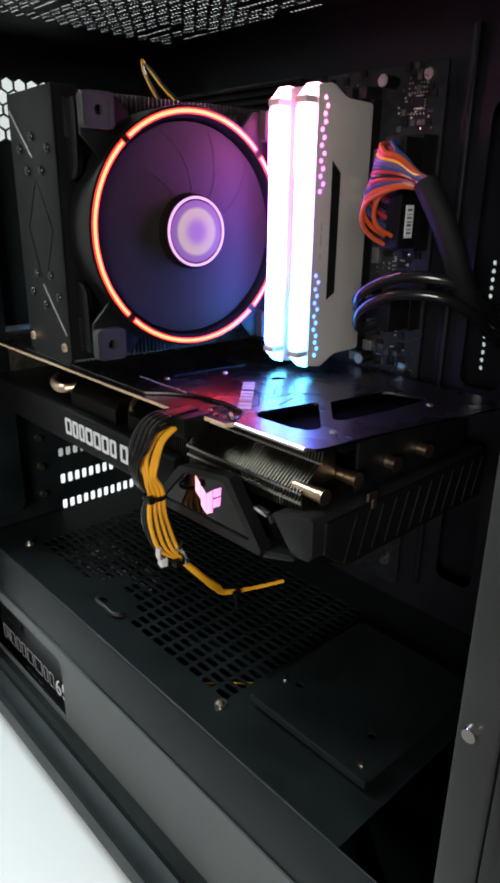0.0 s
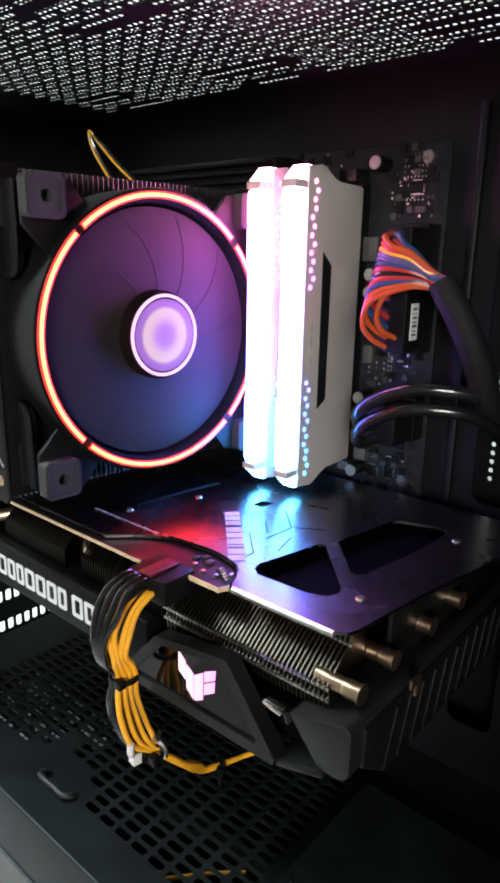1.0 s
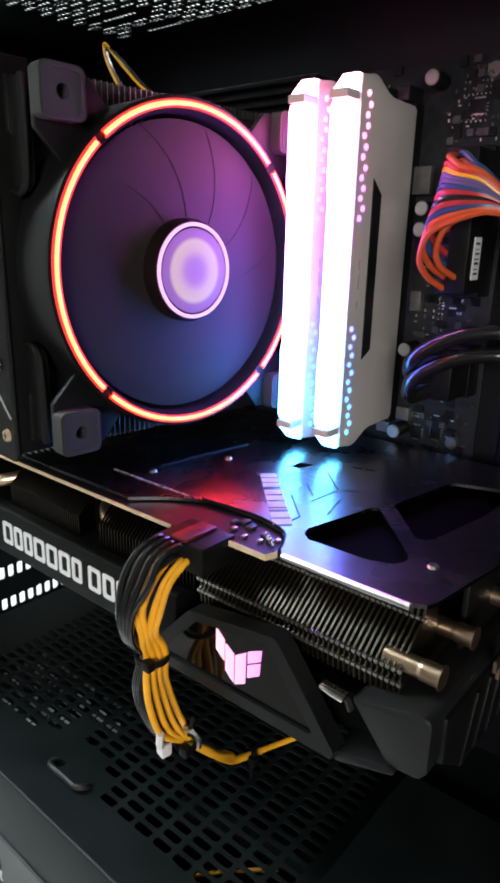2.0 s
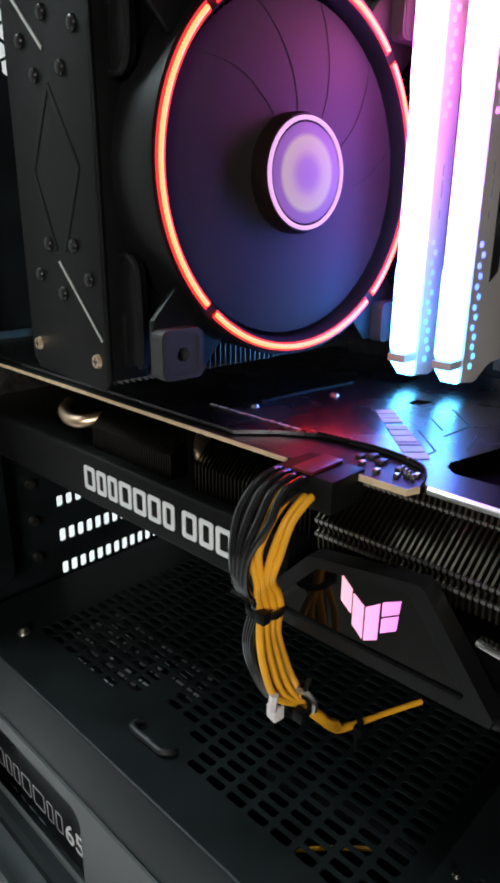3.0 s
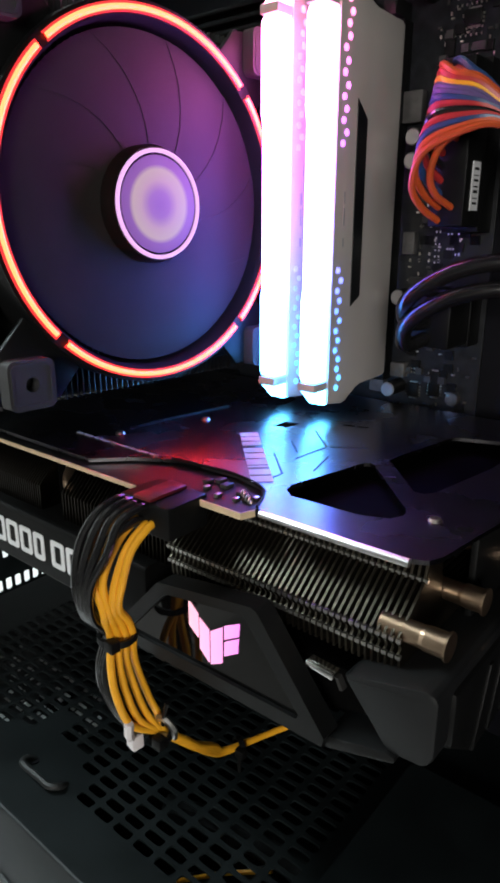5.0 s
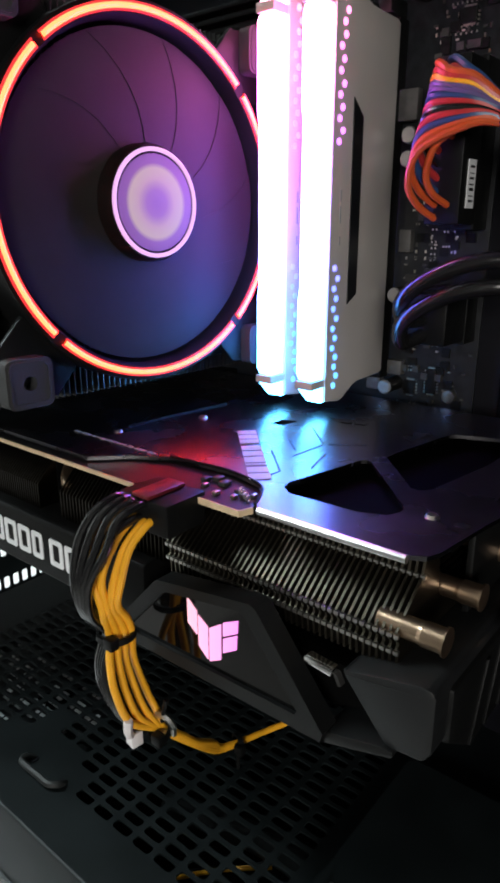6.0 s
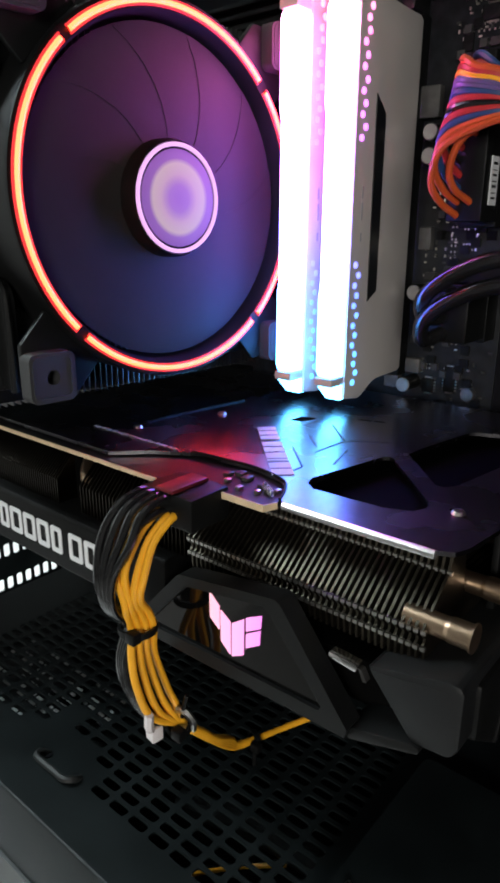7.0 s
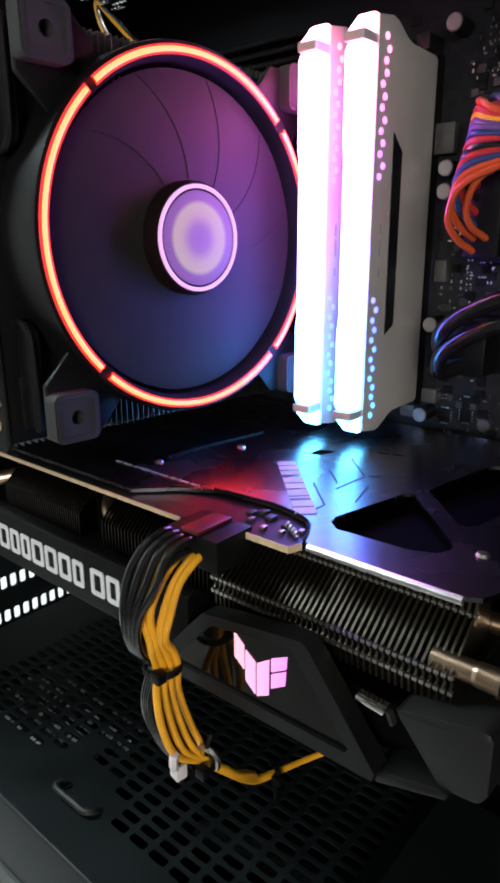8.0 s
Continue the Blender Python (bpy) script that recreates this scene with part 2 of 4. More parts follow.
def sweep_ring(bm, section, a0=0.0, a1=360.0, n=72, centre=HUB):
    """Turns a section, given as (x, radius), round an axis along x through the centre."""
    full = a1 - a0 >= 359.9
    rows = []
    for k in range(n if full else n + 1):
        a = radians(a0 + (a1 - a0) * k / n)
        rows.append([bm.verts.new((centre[0] + x, centre[1] + r * math.cos(a), centre[2] + r * math.sin(a))) for x, r in section])
    m = len(section)
    for k in range(n):
        p, q = rows[k], rows[(k + 1) % len(rows)]
        for j in range(m):
            bm.faces.new((p[j], p[(j + 1) % m], q[(j + 1) % m], q[j]))
    if not full:
        bm.faces.new(rows[0]), bm.faces.new(rows[-1][::-1])
    return bm


def holed_cell(bm, axis, cu, cv, pu, pv, hu, hv, a, depth):
    """One cell of a perforated sheet: a rectangle with a rounded hole and the hole's wall."""
    out, inn, low = [], [], []
    for i in range(16):
        s, k = divmod(i, 4)
        t = -1 + k / 2
        u, v = ((t, -1), (1, t), (-t, 1), (-1, -t))[s]
        d = (abs(u) ** 5 + abs(v) ** 5) ** 0.2
        out.append(bm.verts.new(lift(axis, cu + u * pu / 2, cv + v * pv / 2, a)))
        inn.append(bm.verts.new(lift(axis, cu + u / d * hu / 2, cv + v / d * hv / 2, a)))
        low.append(bm.verts.new(lift(axis, cu + u / d * hu / 2, cv + v / d * hv / 2, a + depth)))
    for i in range(16):
        j = (i + 1) % 16
        bm.faces.new((out[i], out[j], inn[j], inn[i]))
        bm.faces.new((inn[i], inn[j], low[j], low[i]))


def sheet(bm, axis, u0, u1, v0, v1, a):
    if u1 - u0 > 1e-5 and v1 - v0 > 1e-5:
        bm.faces.new([bm.verts.new(lift(axis, u, v, a)) for u, v in ((u0, v0), (u1, v0), (u1, v1), (u0, v1))])


def thing(name, at, label, category, group="", kind=""):
    e = new(name)
    e.matrix_basis = Matrix.Translation(at)
    e.empty_display_size = 0.01
    return tagged(e, label, category, group, kind)


def part(name, bm, mat, parent=None, label="", flat=False, xf=None, keep_normals=False):
    if xf is not None:
        bm.transform(xf)
    if not keep_normals:
        bmesh.ops.recalc_face_normals(bm, faces=bm.faces)
    me = bpy.data.meshes.new(name)
    bm.to_mesh(me)
    bm.free()
    me.materials.append(mat)
    if not flat:
        me.polygons.foreach_set("use_smooth", [True] * len(me.polygons))
        me.set_sharp_from_angle(angle=radians(32))
    ob = new(name, me)
    if parent is not None:
        ob.parent = parent
        if parent.parent is None:
            ob.matrix_parent_inverse = parent.matrix_basis.inverted()
    if label:
        tagged(ob, label)
    return ob


def twin(name, ob, m, parent):
    """Another piece that shares the mesh of ob, moved by m."""
    o = new(name, ob.data)
    o.parent = parent
    if parent.parent is None:
        o.matrix_parent_inverse = parent.matrix_basis.inverted()
    o.matrix_basis = m
    return o


def B():
    return bmesh.new()


def shift(x, y, z):
    return Matrix.Translation((x, y, z))

# ---- room ----
TABLE_Z = -0.146
# added walls; the unseen east and south ones are dark to cut bounced light
for name, dims in (("wall_west", (-1.10, -1.0, -2.6, 1.0, -0.9, 1.8)), ("wall_east", (2.6, 2.7, -2.6, 1.0, -0.9, 1.8)), ("wall_north", (-1.0, 2.6, 0.9, 1.0, -0.9, 1.8)), ("wall_south", (-1.0, 2.6, -2.6, -2.5, -0.9, 1.8))):
    tagged(part(name, box(B(), *dims), WALL_WHITE if name in ("wall_west", "wall_north") else LOW_BOUNCE_GREY), "plain wall added round the case", "wall", kind="structure")
tagged(part("floor", box(B(), -1.1, 2.7, -2.6, 1.0, -1.0, -0.9), FLOOR_GREY), "plain grey floor of the room", "floor", kind="structure")
tagged(part("ceiling", box(B(), -1.1, 2.7, -2.6, 1.0, 1.8, 1.9), WALL_WHITE), "plain white ceiling of the room", "ceiling", kind="structure")
desk = thing("desk", (0.2, -0.1, -0.9), "white laminate desk under the computer case", "desk")
part("tabletop", box(B(), -0.62, 1.0, -0.335, 0.45, TABLE_Z - 0.03, TABLE_Z, 0.003), TABLE_WHITE, desk)
for x in (-0.58, 0.96):
    for y in (-0.30, 0.41):
        part("leg", box(B(), x - 0.025, x + 0.025, y - 0.025, y + 0.025, -0.9, TABLE_Z - 0.03, 0.002), TABLE_WHITE, desk)

# ---- computer case ----
REAR, FRONT, TOP, EDGE, TRAY = -0.205, 0.215, 0.354, -0.164, 0.008
case = thing("computer_case", (0.0, -0.08, TABLE_Z), "black steel computer case with its side panel taken off", "computer case")
tray = part("motherboard_tray", cut_plate(B(), [(REAR, -0.13), (FRONT, -0.13), (FRONT, TOP), (REAR, TOP)],
    [rounded(0.101, 0.125, 0.155, 0.300, 0.006), rounded(0.101, 0.125, 0.03, 0.125, 0.006)], "y", TRAY, TRAY + 0.0012), DARK_STEEL, case)
part("tray_rib", box(B(), 0.0875, 0.0915, 0.0035, TRAY, 0.02, 0.335, 0.0012), DARK_STEEL, case)
part("tray_rib", box(B(), 0.134, 0.139, 0.002, TRAY, 0.02, 0.335, 0.0012), DARK_STEEL, case)
vents = [rounded(0.1000 + 0.0060 * c, 0.1024 + 0.0060 * c, 0.160 + 0.0046 * r, 0.1626 + 0.0046 * r, 0.0010, 2) for c in range(1) for r in range(14)]
part("side_panel", cut_plate(B(), [(REAR, -0.13), (0.25, -0.13), (0.25, TOP), (REAR, TOP)], vents, "y", 0.030, 0.0308), DARK_STEEL, case, "black steel panel behind the tray")
# a strip of small round holes down the tray
bm = B()
for k in range(34):
    for j in range(3):
        holed_cell(bm, "y", 0.1435 + j * 0.0042, 0.075 + k * 0.0046, 0.0042, 0.0046, 0.0029, 0.0031, 0.0035, 0.001)
part("perforated_strip", bm, DARK_STEEL, case)

# rear panel: slot openings below, a honeycomb grille above
rear_holes = []
for z0, z1 in ((0.0441, 0.0516), (0.0192, 0.0282), (-0.0045, 0.0042)):
    for k in range(14):
        y = -0.0905 + k * 0.0068
        rear_holes.append(rounded(y, y + 0.0046, z0, z1, 0.0014, 2))
HEX = 0.0053
for row in range(5):
    for col in range(11):
        y = -0.158 + col * HEX * math.sqrt(3) + (row % 2) * HEX * math.sqrt(3) / 2
        z = 0.2925 + row * HEX * 1.5
        rear_holes.append([(y + 0.86 * HEX * math.cos(radians(30 + 60 * k)), z + 0.86 * HEX * math.sin(radians(30 + 60 * k))) for k in range(6)])
part("rear_panel", cut_plate(B(), [(-0.176, -0.13), (0.030, -0.13), (0.030, TOP), (-0.176, TOP)], rear_holes, "x", REAR, REAR - 0.001), BLACK_STEEL, case)
part("rear_flange", prism(B(), rounded(-0.176, -0.1285, 0.012, 0.30, 0.008), "x", REAR + 0.0005, REAR + 0.014, 0.002), BLACK_STEEL, case)
part("rear_corner_post", box(B(), REAR, -0.188, -0.186, -0.172, -0.12, TOP, 0.002), BLACK_STEEL, case)
for z in (0.066, 0.041, 0.016):
    part("slot_screw", rod(B(), (REAR + 0.0005, -0.108, z), (REAR + 0.004, -0.108, z), 0.003, 0.0026, 12), TIN, case)

# top panel with rows of oval holes, long mounting slots and a dust filter over it
bm = B()
PU, PV = 0.0126, 0.0049
slots = [(x0, x1, y) for x0, x1 in ((-0.1275, -0.1035), (-0.0245, 0.0075), (0.0855, 0.1175)) for y in (-0.0125, -0.035, -0.1175, -0.140)]
slots_solid = [(x0 - 0.004, x1 + 0.004, y - 0.004, y + 0.004) for x0, x1, y in slots]
rows = int(0.148 / PV)
for r in range(rows):
    y = -0.0085 - PV * (r + 0.5)
    off = PU / 2 * (r % 2)
    n = 22
    x0 = -0.150 + off
    for c in range(n):
        x = x0 + PU * (c + 0.5)
        near = [s for s in slots_solid if s[0] < x + 0.004 and x - 0.004 < s[1] and s[2] < y + 0.0015 and y - 0.0015 < s[3]]
        gap = [s for s in slots if s[0] < x and x < s[1] and abs(y - s[2]) <= PV / 2]
        if gap:
            for y0, y1 in ((y - PV / 2, y - 0.0013), (y + 0.0013, y + PV / 2)):
                sheet(bm, "z", x - PU / 2, x + PU / 2, y0, y1, TOP)
        elif near:
            sheet(bm, "z", x - PU / 2, x + PU / 2, y - PV / 2, y + PV / 2, TOP)
        else:
            holed_cell(bm, "z", x, y, PU, PV, 0.0102, 0.0033, TOP, 0.0003)
    sheet(bm, "z", REAR, x0, y - PV / 2, y + PV / 2, TOP)
    sheet(bm, "z", x0 + n * PU, FRONT + 0.04, y - PV / 2, y + PV / 2, TOP)
sheet(bm, "z", REAR, FRONT + 0.04, -0.0085, 0.032, TOP)
sheet(bm, "z", REAR, FRONT + 0.04, -0.182, -0.0085 - rows * PV, TOP)
bmesh.ops.remove_doubles(bm, verts=bm.verts, dist=1e-5)
top_panel = part("top_panel", bm, BLACK_STEEL, case, keep_normals=True)
bm = B()
for k in range(int(0.42 / 0.0032)):
    x = REAR + 0.002 + k * 0.0032
    box(bm, x, x + 0.0013, -0.176, 0.028, TOP + 0.0005, TOP + 0.0007)
for k in range(int(0.204 / 0.0032)):
    y = -0.176 + k * 0.0032
    box(bm, REAR + 0.002, FRONT, y, y + 0.0009, TOP + 0.0008, TOP + 0.0010)
tagged(part("dust_filter", bm, BLACK_PLASTIC, case, "fine black dust filter over the top holes", flat=True), kind="stuff")
part("top_rail", box(B(), REAR, FRONT + 0.04, -0.190, -0.181, TOP - 0.018, TOP + 0.006, 0.002), BLACK_STEEL, case)

# power supply shroud: perforated deck, folded edge and side panel
bm = B()
SU, SV = 0.0120, 0.0060
S0, S1 = REAR + 0.010, 0.168
U0, V0 = -0.1555, -0.1420
NU, NV = 19, 20
for c in range(NU):
    for r in range(NV):
        x, y = U0 + SU * (c + 0.5), V0 + SV * (r + 0.5)
        solid = (r < 1 and c < 11) or (r < 2 and 6 <= c < 11) or (r < 3 and 7 <= c < 10) or (c == 7 and r < 5)
        if solid:
            sheet(bm, "z", x - SU / 2, x + SU / 2, y - SV / 2, y + SV / 2, 0)
        else:
            holed_cell(bm, "z", x, y, SU, SV, 0.0094, 0.0043, 0.0, -0.001)
sheet(bm, "z", S0, U0, V0, V0 + NV * SV, 0)
sheet(bm, "z", U0 + NU * SU, S1, V0, V0 + NV * SV, 0)
sheet(bm, "z", S0, S1, EDGE + 0.0012, V0, 0)
sheet(bm, "z", S0, S1, V0 + NV * SV, TRAY, 0)
bmesh.ops.remove_doubles(bm, verts=bm.verts, dist=1e-5)
shroud = part("psu_shroud", bm, BLACK_STEEL, case, keep_normals=True)
# folded edge with a rounded bend, then the side below it
prof = [(EDGE + 0.0012, 0.0), (EDGE + 0.0004, -0.0003), (EDGE, -0.0012), (EDGE - 0.0022, -0.0365), (EDGE - 0.001, -0.0372), (EDGE + 0.0012, -0.0365), (EDGE + 0.002, -0.002)]
part("folded_edge", prism(B(), prof, "x", S0, FRONT), BLACK_STEEL, shroud)
cut = [(-0.200, -0.095), (-0.200, -0.0465), (-0.078, -0.0465), (-0.074, -0.0478), (-0.0718, -0.0505), (-0.0705, -0.0545), (-0.0712, -0.095)]
part("shroud_side", cut_plate(B(), [(S0 - 0.008, -0.1), (FRONT, -0.1), (FRONT, -0.0374), (S0 - 0.008, -0.0374)], [cut], "y", EDGE - 0.0035, EDGE - 0.0022), LIT_SIDE_STEEL, shroud, "steel side of the shroud, coloured lighter as if lit, with a window for the power supply")
# raised cable loop pressed out of the deck, and screws
part("cable_clip", tube(B(), [(-0.0530, -0.1395, -0.0005), (-0.0545, -0.1430, 0.0022), (-0.0525, -0.1462, 0.0026), (-0.040, -0.1462, 0.0026), (-0.0335, -0.1462, 0.0026), (-0.0302, -0.1435, 0.0022), (-0.0308, -0.1395, -0.0005)], 0.0016, 8), LIT_STEEL, shroud, "raised black loop for tying cables")
for x in (-0.0525, -0.0318):
    part("clip_hole", rod(B(), (x, -0.1408, 0.0002), (x, -0.1408, 0.0006), 0.0021, seg=14), DARK_STEEL, shroud)
for x, y in ((-0.1575, -0.1437), (0.0725, -0.1457)):
    bm = B()
    rod(bm, (x, y, 0), (x, y, 0.0016), 0.0036, 0.0032, 16)
    rod(bm, (x, y, 0.0016), (x, y, 0.0030), 0.0026, 0.0012, 14)
    part("deck_screw", bm, TIN, shroud)
part("floor_pan", box(B(), REAR, FRONT, -0.170, 0.03, -0.114, -0.110), BLACK_STEEL, case)
bm = prism(B(), [(-0.1665, -0.0985), (-0.1725, -0.0985), (-0.1750, -0.1010), (-0.1750, -0.1080), (-0.1790, -0.1095), (-0.1850, -0.1095), (-0.1880, -0.1120), (-0.1880, -0.1270), (-0.1860, -0.1290), (-0.1665, -0.1290)], "x", REAR - 0.002, 0.30)
part("bottom_rail", bm, BLACK_STEEL, case)
for x in (-0.17, 0.17):
    for y in (-0.155, 0.01):
        part("foot", rod(B(), (x, y, TABLE_Z), (x, y, -0.112), 0.014, 0.016, 20), RUBBER, case)
# post in the lightened copy of the case steel
post = part("front_post", box(B(), 0.2175, 0.2315, -0.179, -0.164, -0.128, TOP, 0.002), LIT_STEEL, case)
bm = B()
rod(bm, (0.2230, -0.179, 0.1110), (0.2230, -0.1815, 0.1110), 0.0027, 0.0022, 14)
part("thumb_screw", bm, SILVER, post, "bright steel screw")
part("front_panel", box(B(), 0.2330, 0.262, -0.186, 0.03, -0.128, TOP, 0.004), SATIN_PLASTIC, case)
part("front_wall", box(B(), 0.2190, 0.2200, -0.163, 0.03, -0.11, TOP), DARK_STEEL, case)

# flat drive bracket on the deck
bracket = thing("drive_bracket", (0.12, -0.1, 0), "flat dark steel drive bracket lying on the shroud", "bracket")
br_plate = part("plate", cut_plate(B(), rounded(0.082, 0.160, -0.134, -0.040, 0.004), [rounded(0.094, 0.098, -0.112, -0.108, 0.0015), rounded(0.142, 0.146, -0.112, -0.108, 0.0015)], "z", 0.0066, 0.0078), BLACK_STEEL, bracket)
part("flange", box(B(), 0.083, 0.159, -0.1345, -0.1333, 0.0030, 0.0074, 0.0004), BLACK_STEEL, bracket)
part("flange", box(B(), 0.083, 0.159, -0.0410, -0.0400, 0.0, 0.0074, 0.0004), BLACK_STEEL, bracket)
for x in (0.090, 0.150):
    for y in (-0.125, -0.050):
        part("stud", rod(B(), (x, y, 0.0), (x, y, 0.0066), 0.002, seg=10), BLACK_STEEL, bracket)
for x, y in ((0.088, -0.113), (0.152, -0.128)):
    part("screw", rod(B(), (x, y, 0.0078), (x, y, 0.0092), 0.0016, 0.0012, 12), TIN, bracket)

# ---- power supply behind the shroud's window ----
psu = thing("power_supply", (-0.13, -0.08, -0.11), "black power supply with a printed label", "power supply")
part("body", box(B(), -0.200, -0.045, -0.1575, -0.01, -0.1095, -0.0090, 0.002), BLACK_PLASTIC, psu)
lab = part("label", box(B(), -0.198, -0.047, -0.1580, -0.1574, -0.108, -0.030, 0.0), LABEL_BLACK, psu, "glossy black label")


def letters(text, size, at, mat, parent, name, rot=(90, 0, 0), depth=0.00015):
    cu = bpy.data.curves.new(name, "FONT")
    cu.body, cu.size, cu.extrude, cu.resolution_u = text, size, depth, 3
    tmp = new(name, cu)
    bpy.context.view_layer.update()
    me = bpy.data.meshes.new_from_object(tmp.evaluated_get(bpy.context.evaluated_depsgraph_get()))
    bpy.data.objects.remove(tmp)
    me.transform(pose(*at, *rot))
    me.materials.append(mat)
    ob = new(name, me)
    ob.parent = parent
    if parent.parent is None:
        ob.matrix_parent_inverse = parent.matrix_basis.inverted()
    return ob


top_lab = part("rating_label", box(B(), -0.150, -0.055, -0.150, -0.085, -0.0090, -0.0084), LABEL_BLACK, psu, "rating label with rows of small white print")
bm = B()
rng = random.Random(9)
for r in range(14):
    x = -0.147
    while x < -0.060:
        w = rng.uniform(0.002, 0.007)
        if rng.random() < 0.6:
            box(bm, x, x + w, -0.148 + r * 0.0044, -0.1464 + r * 0.0044, -0.0085, -0.0082)
        x += w + 0.0015
part("rating_print", bm, WHITE_PRINT, top_lab, flat=True)
letters("650", 0.0200, (-0.1055, -0.1582, -0.0985), WHITE_PRINT, psu, "wattage_print")
bm = B()
x = -0.1960
for w in (0.0066, 0.0012, 0.0084, 0.0066, 0.0070, 0.0104, 0.0126, 0.0064, 0.0070):
    cut_plate(bm, rounded(x, x + w, -0.0985, -0.0850, min(0.0012, w / 3)), [rounded(x + 0.0008, x + w - 0.0008, -0.0977, -0.0858, 0.0006)] if w > 0.003 else [], "y", -0.1579, -0.1583)
    x += w + 0.0028
part("name_print", bm, GREY_PRINT, psu, "grey printed name as thin bars", flat=True)
bm = B()
for k in range(6):
    box(bm, -0.190 + k * 0.011, -0.183 + k * 0.011, -0.1583, -0.1579, -0.1075, -0.1066)
part("small_print", bm, GREY_PRINT, psu, flat=True)

# ---- motherboard ----
mobo = thing("motherboard", (-0.04, 0.0, 0.1), "black motherboard upright on the tray", "motherboard")
board = part("board", box(B(), -0.168, 0.0782, 0.0, 0.0016, 0.0155, 0.3200, 0.0002), PCB, mobo)
for x, z in ((0.068, 0.314), (0.068, 0.16), (-0.08, 0.314), (0.068, 0.03), (-0.16, 0.314)):
    part("standoff", rod(B(), (x, 0.0016, z), (x, TRAY, z), 0.003, seg=6), TIN, mobo)
    part("board_screw", rod(B(), (x, 0.0, z), (x, -0.0018, z), 0.0034, 0.0028, 12), TIN, mobo)


def capacitor(x, z, r=0.0032, h=0.0115):
    bm = B()
    rod(bm, (x, 0, z), (x, -h + 0.0006, z), r, r, 20)
    body = part("capacitor", bm, BLACK_PLASTIC, mobo)
    bm = B()
    rod(bm, (x, -h + 0.0006, z), (x, -h, z), r * 0.99, r * 0.86, 20)
    part("cap_top", bm, CAN_TOP, body, "bright aluminium top")


for x, z in ((0.0462, 0.312), (0.0470, 0.262), (0.0470, 0.2535), (0.0450, 0.2015), (0.0430, 0.1625), (-0.004, 0.313), (-0.014, 0.313), (-0.024, 0.314)):
    capacitor(x, z)
for x in (0.0075, 0.0165, 0.0260, 0.0355):
    slot = part("memory_slot", box(B(), x - 0.0032, x + 0.0032, -0.0075, 0, 0.165, 0.304, 0.0005), BLACK_PLASTIC, mobo)
    part("latch", box(B(), x - 0.0028, x + 0.0028, -0.014, -0.001, 0.304, 0.310, 0.0008), SATIN_PLASTIC, slot)
part("card_slot", box(B(), -0.145, -0.050, -0.011, 0, 0.1505, 0.1570, 0.0005), BLACK_PLASTIC, mobo)
part("io_cover", box(B(), -0.168, -0.128, -0.058, -0.001, 0.196, 0.300, 0.003), SATIN_PLASTIC, mobo)
part("heat_sink", box(B(), -0.11, 0.0, -0.026, -0.001, 0.295, 0.317, 0.002), BLACK_PLASTIC, mobo)
for k in range(5):
    part("heat_sink_fin", box(B(), -0.108, -0.002, -0.032, -0.026, 0.2962 + k * 0.0042, 0.2978 + k * 0.0042, 0.0003), BLACK_PLASTIC, mobo)
part("chipset_sink", box(B(), 0.010, 0.060, -0.009, -0.001, 0.055, 0.105, 0.001), BLACK_PLASTIC, mobo)
# power socket, port block and small parts along the edge of the board
part("power_socket", box(B(), 0.0625, 0.0768, -0.0135, 0, 0.2270, 0.2850, 0.0008), BLACK_PLASTIC, mobo)
part("usb_header", box(B(), 0.060, 0.0765, -0.011, 0, 0.184, 0.206, 0.0008), BLACK_PLASTIC, mobo)
for x0, x1, z0, z1, h in ((0.0362, 0.0466, 0.2680, 0.2795, 0.0045), (0.0418, 0.0472, 0.2183, 0.2273, 0.0040), (0.0398, 0.0466, 0.1668, 0.1730, 0.0040), (0.0300, 0.0370, 0.1590, 0.1650, 0.0040)):
    part("choke", box(B(), x0, x1, -h, 0, z0, z1, 0.0006), CHOKE, mobo, "square grey choke")
part("sticker", box(B(), 0.0670, 0.0712, -0.0142, -0.0002, 0.2765, 0.2835, 0.0002), WHITE_PRINT, mobo, "small white sticker")
rng = random.Random(4)
small = [(box(B(), -0.0008, 0.0008, -0.0008, 0, -0.0004, 0.0004), CHIP), (box(B(), -0.0003, 0.0003, -0.0006, 0, -0.0006, 0.0006), TIN), (box(B(), -0.0019, 0.0019, -0.0012, 0, -0.0017, 0.0017), BLACK_PLASTIC), (box(B(), -0.0014, 0.0014, -0.0022, 0, -0.0014, 0.0014), CHIP)]
first = [part("smd_part", b, m, mobo, flat=True) for b, m in small]
for ob, (x, z) in zip(first, ((0.050, 0.30), (0.054, 0.304), (0.058, 0.2985), (0.047, 0.17))):
    ob.matrix_basis = shift(x, 0, z)
count = 0
for zone, n in (((0.050, 0.072, 0.288, 0.318), 60), ((0.043, 0.058, 0.206, 0.262), 60), ((0.040, 0.075, 0.142, 0.182), 70), ((0.045, 0.072, 0.208, 0.226), 24), ((-0.03, 0.03, 0.306, 0.319), 26)):
    for k in range(n):
        x, z = round(rng.uniform(zone[0], zone[1]) / 0.0021) * 0.0021, round(rng.uniform(zone[2], zone[3]) / 0.0027) * 0.0027
        twin("smd_part", first[rng.choice((0, 0, 1, 1, 1, 1, 2, 2, 3))], shift(x, 0, z) @ (pose(0, 0, 0, 0, 90, 0) if rng.random() < 0.3 else Matrix()), mobo)
contact = part("contact", box(B(), -0.00026, 0.00026, -0.0004, 0, -0.00036, 0.00036), TIN, mobo, flat=True)
contact.matrix_basis = shift(0.0600, 0, 0.2200)
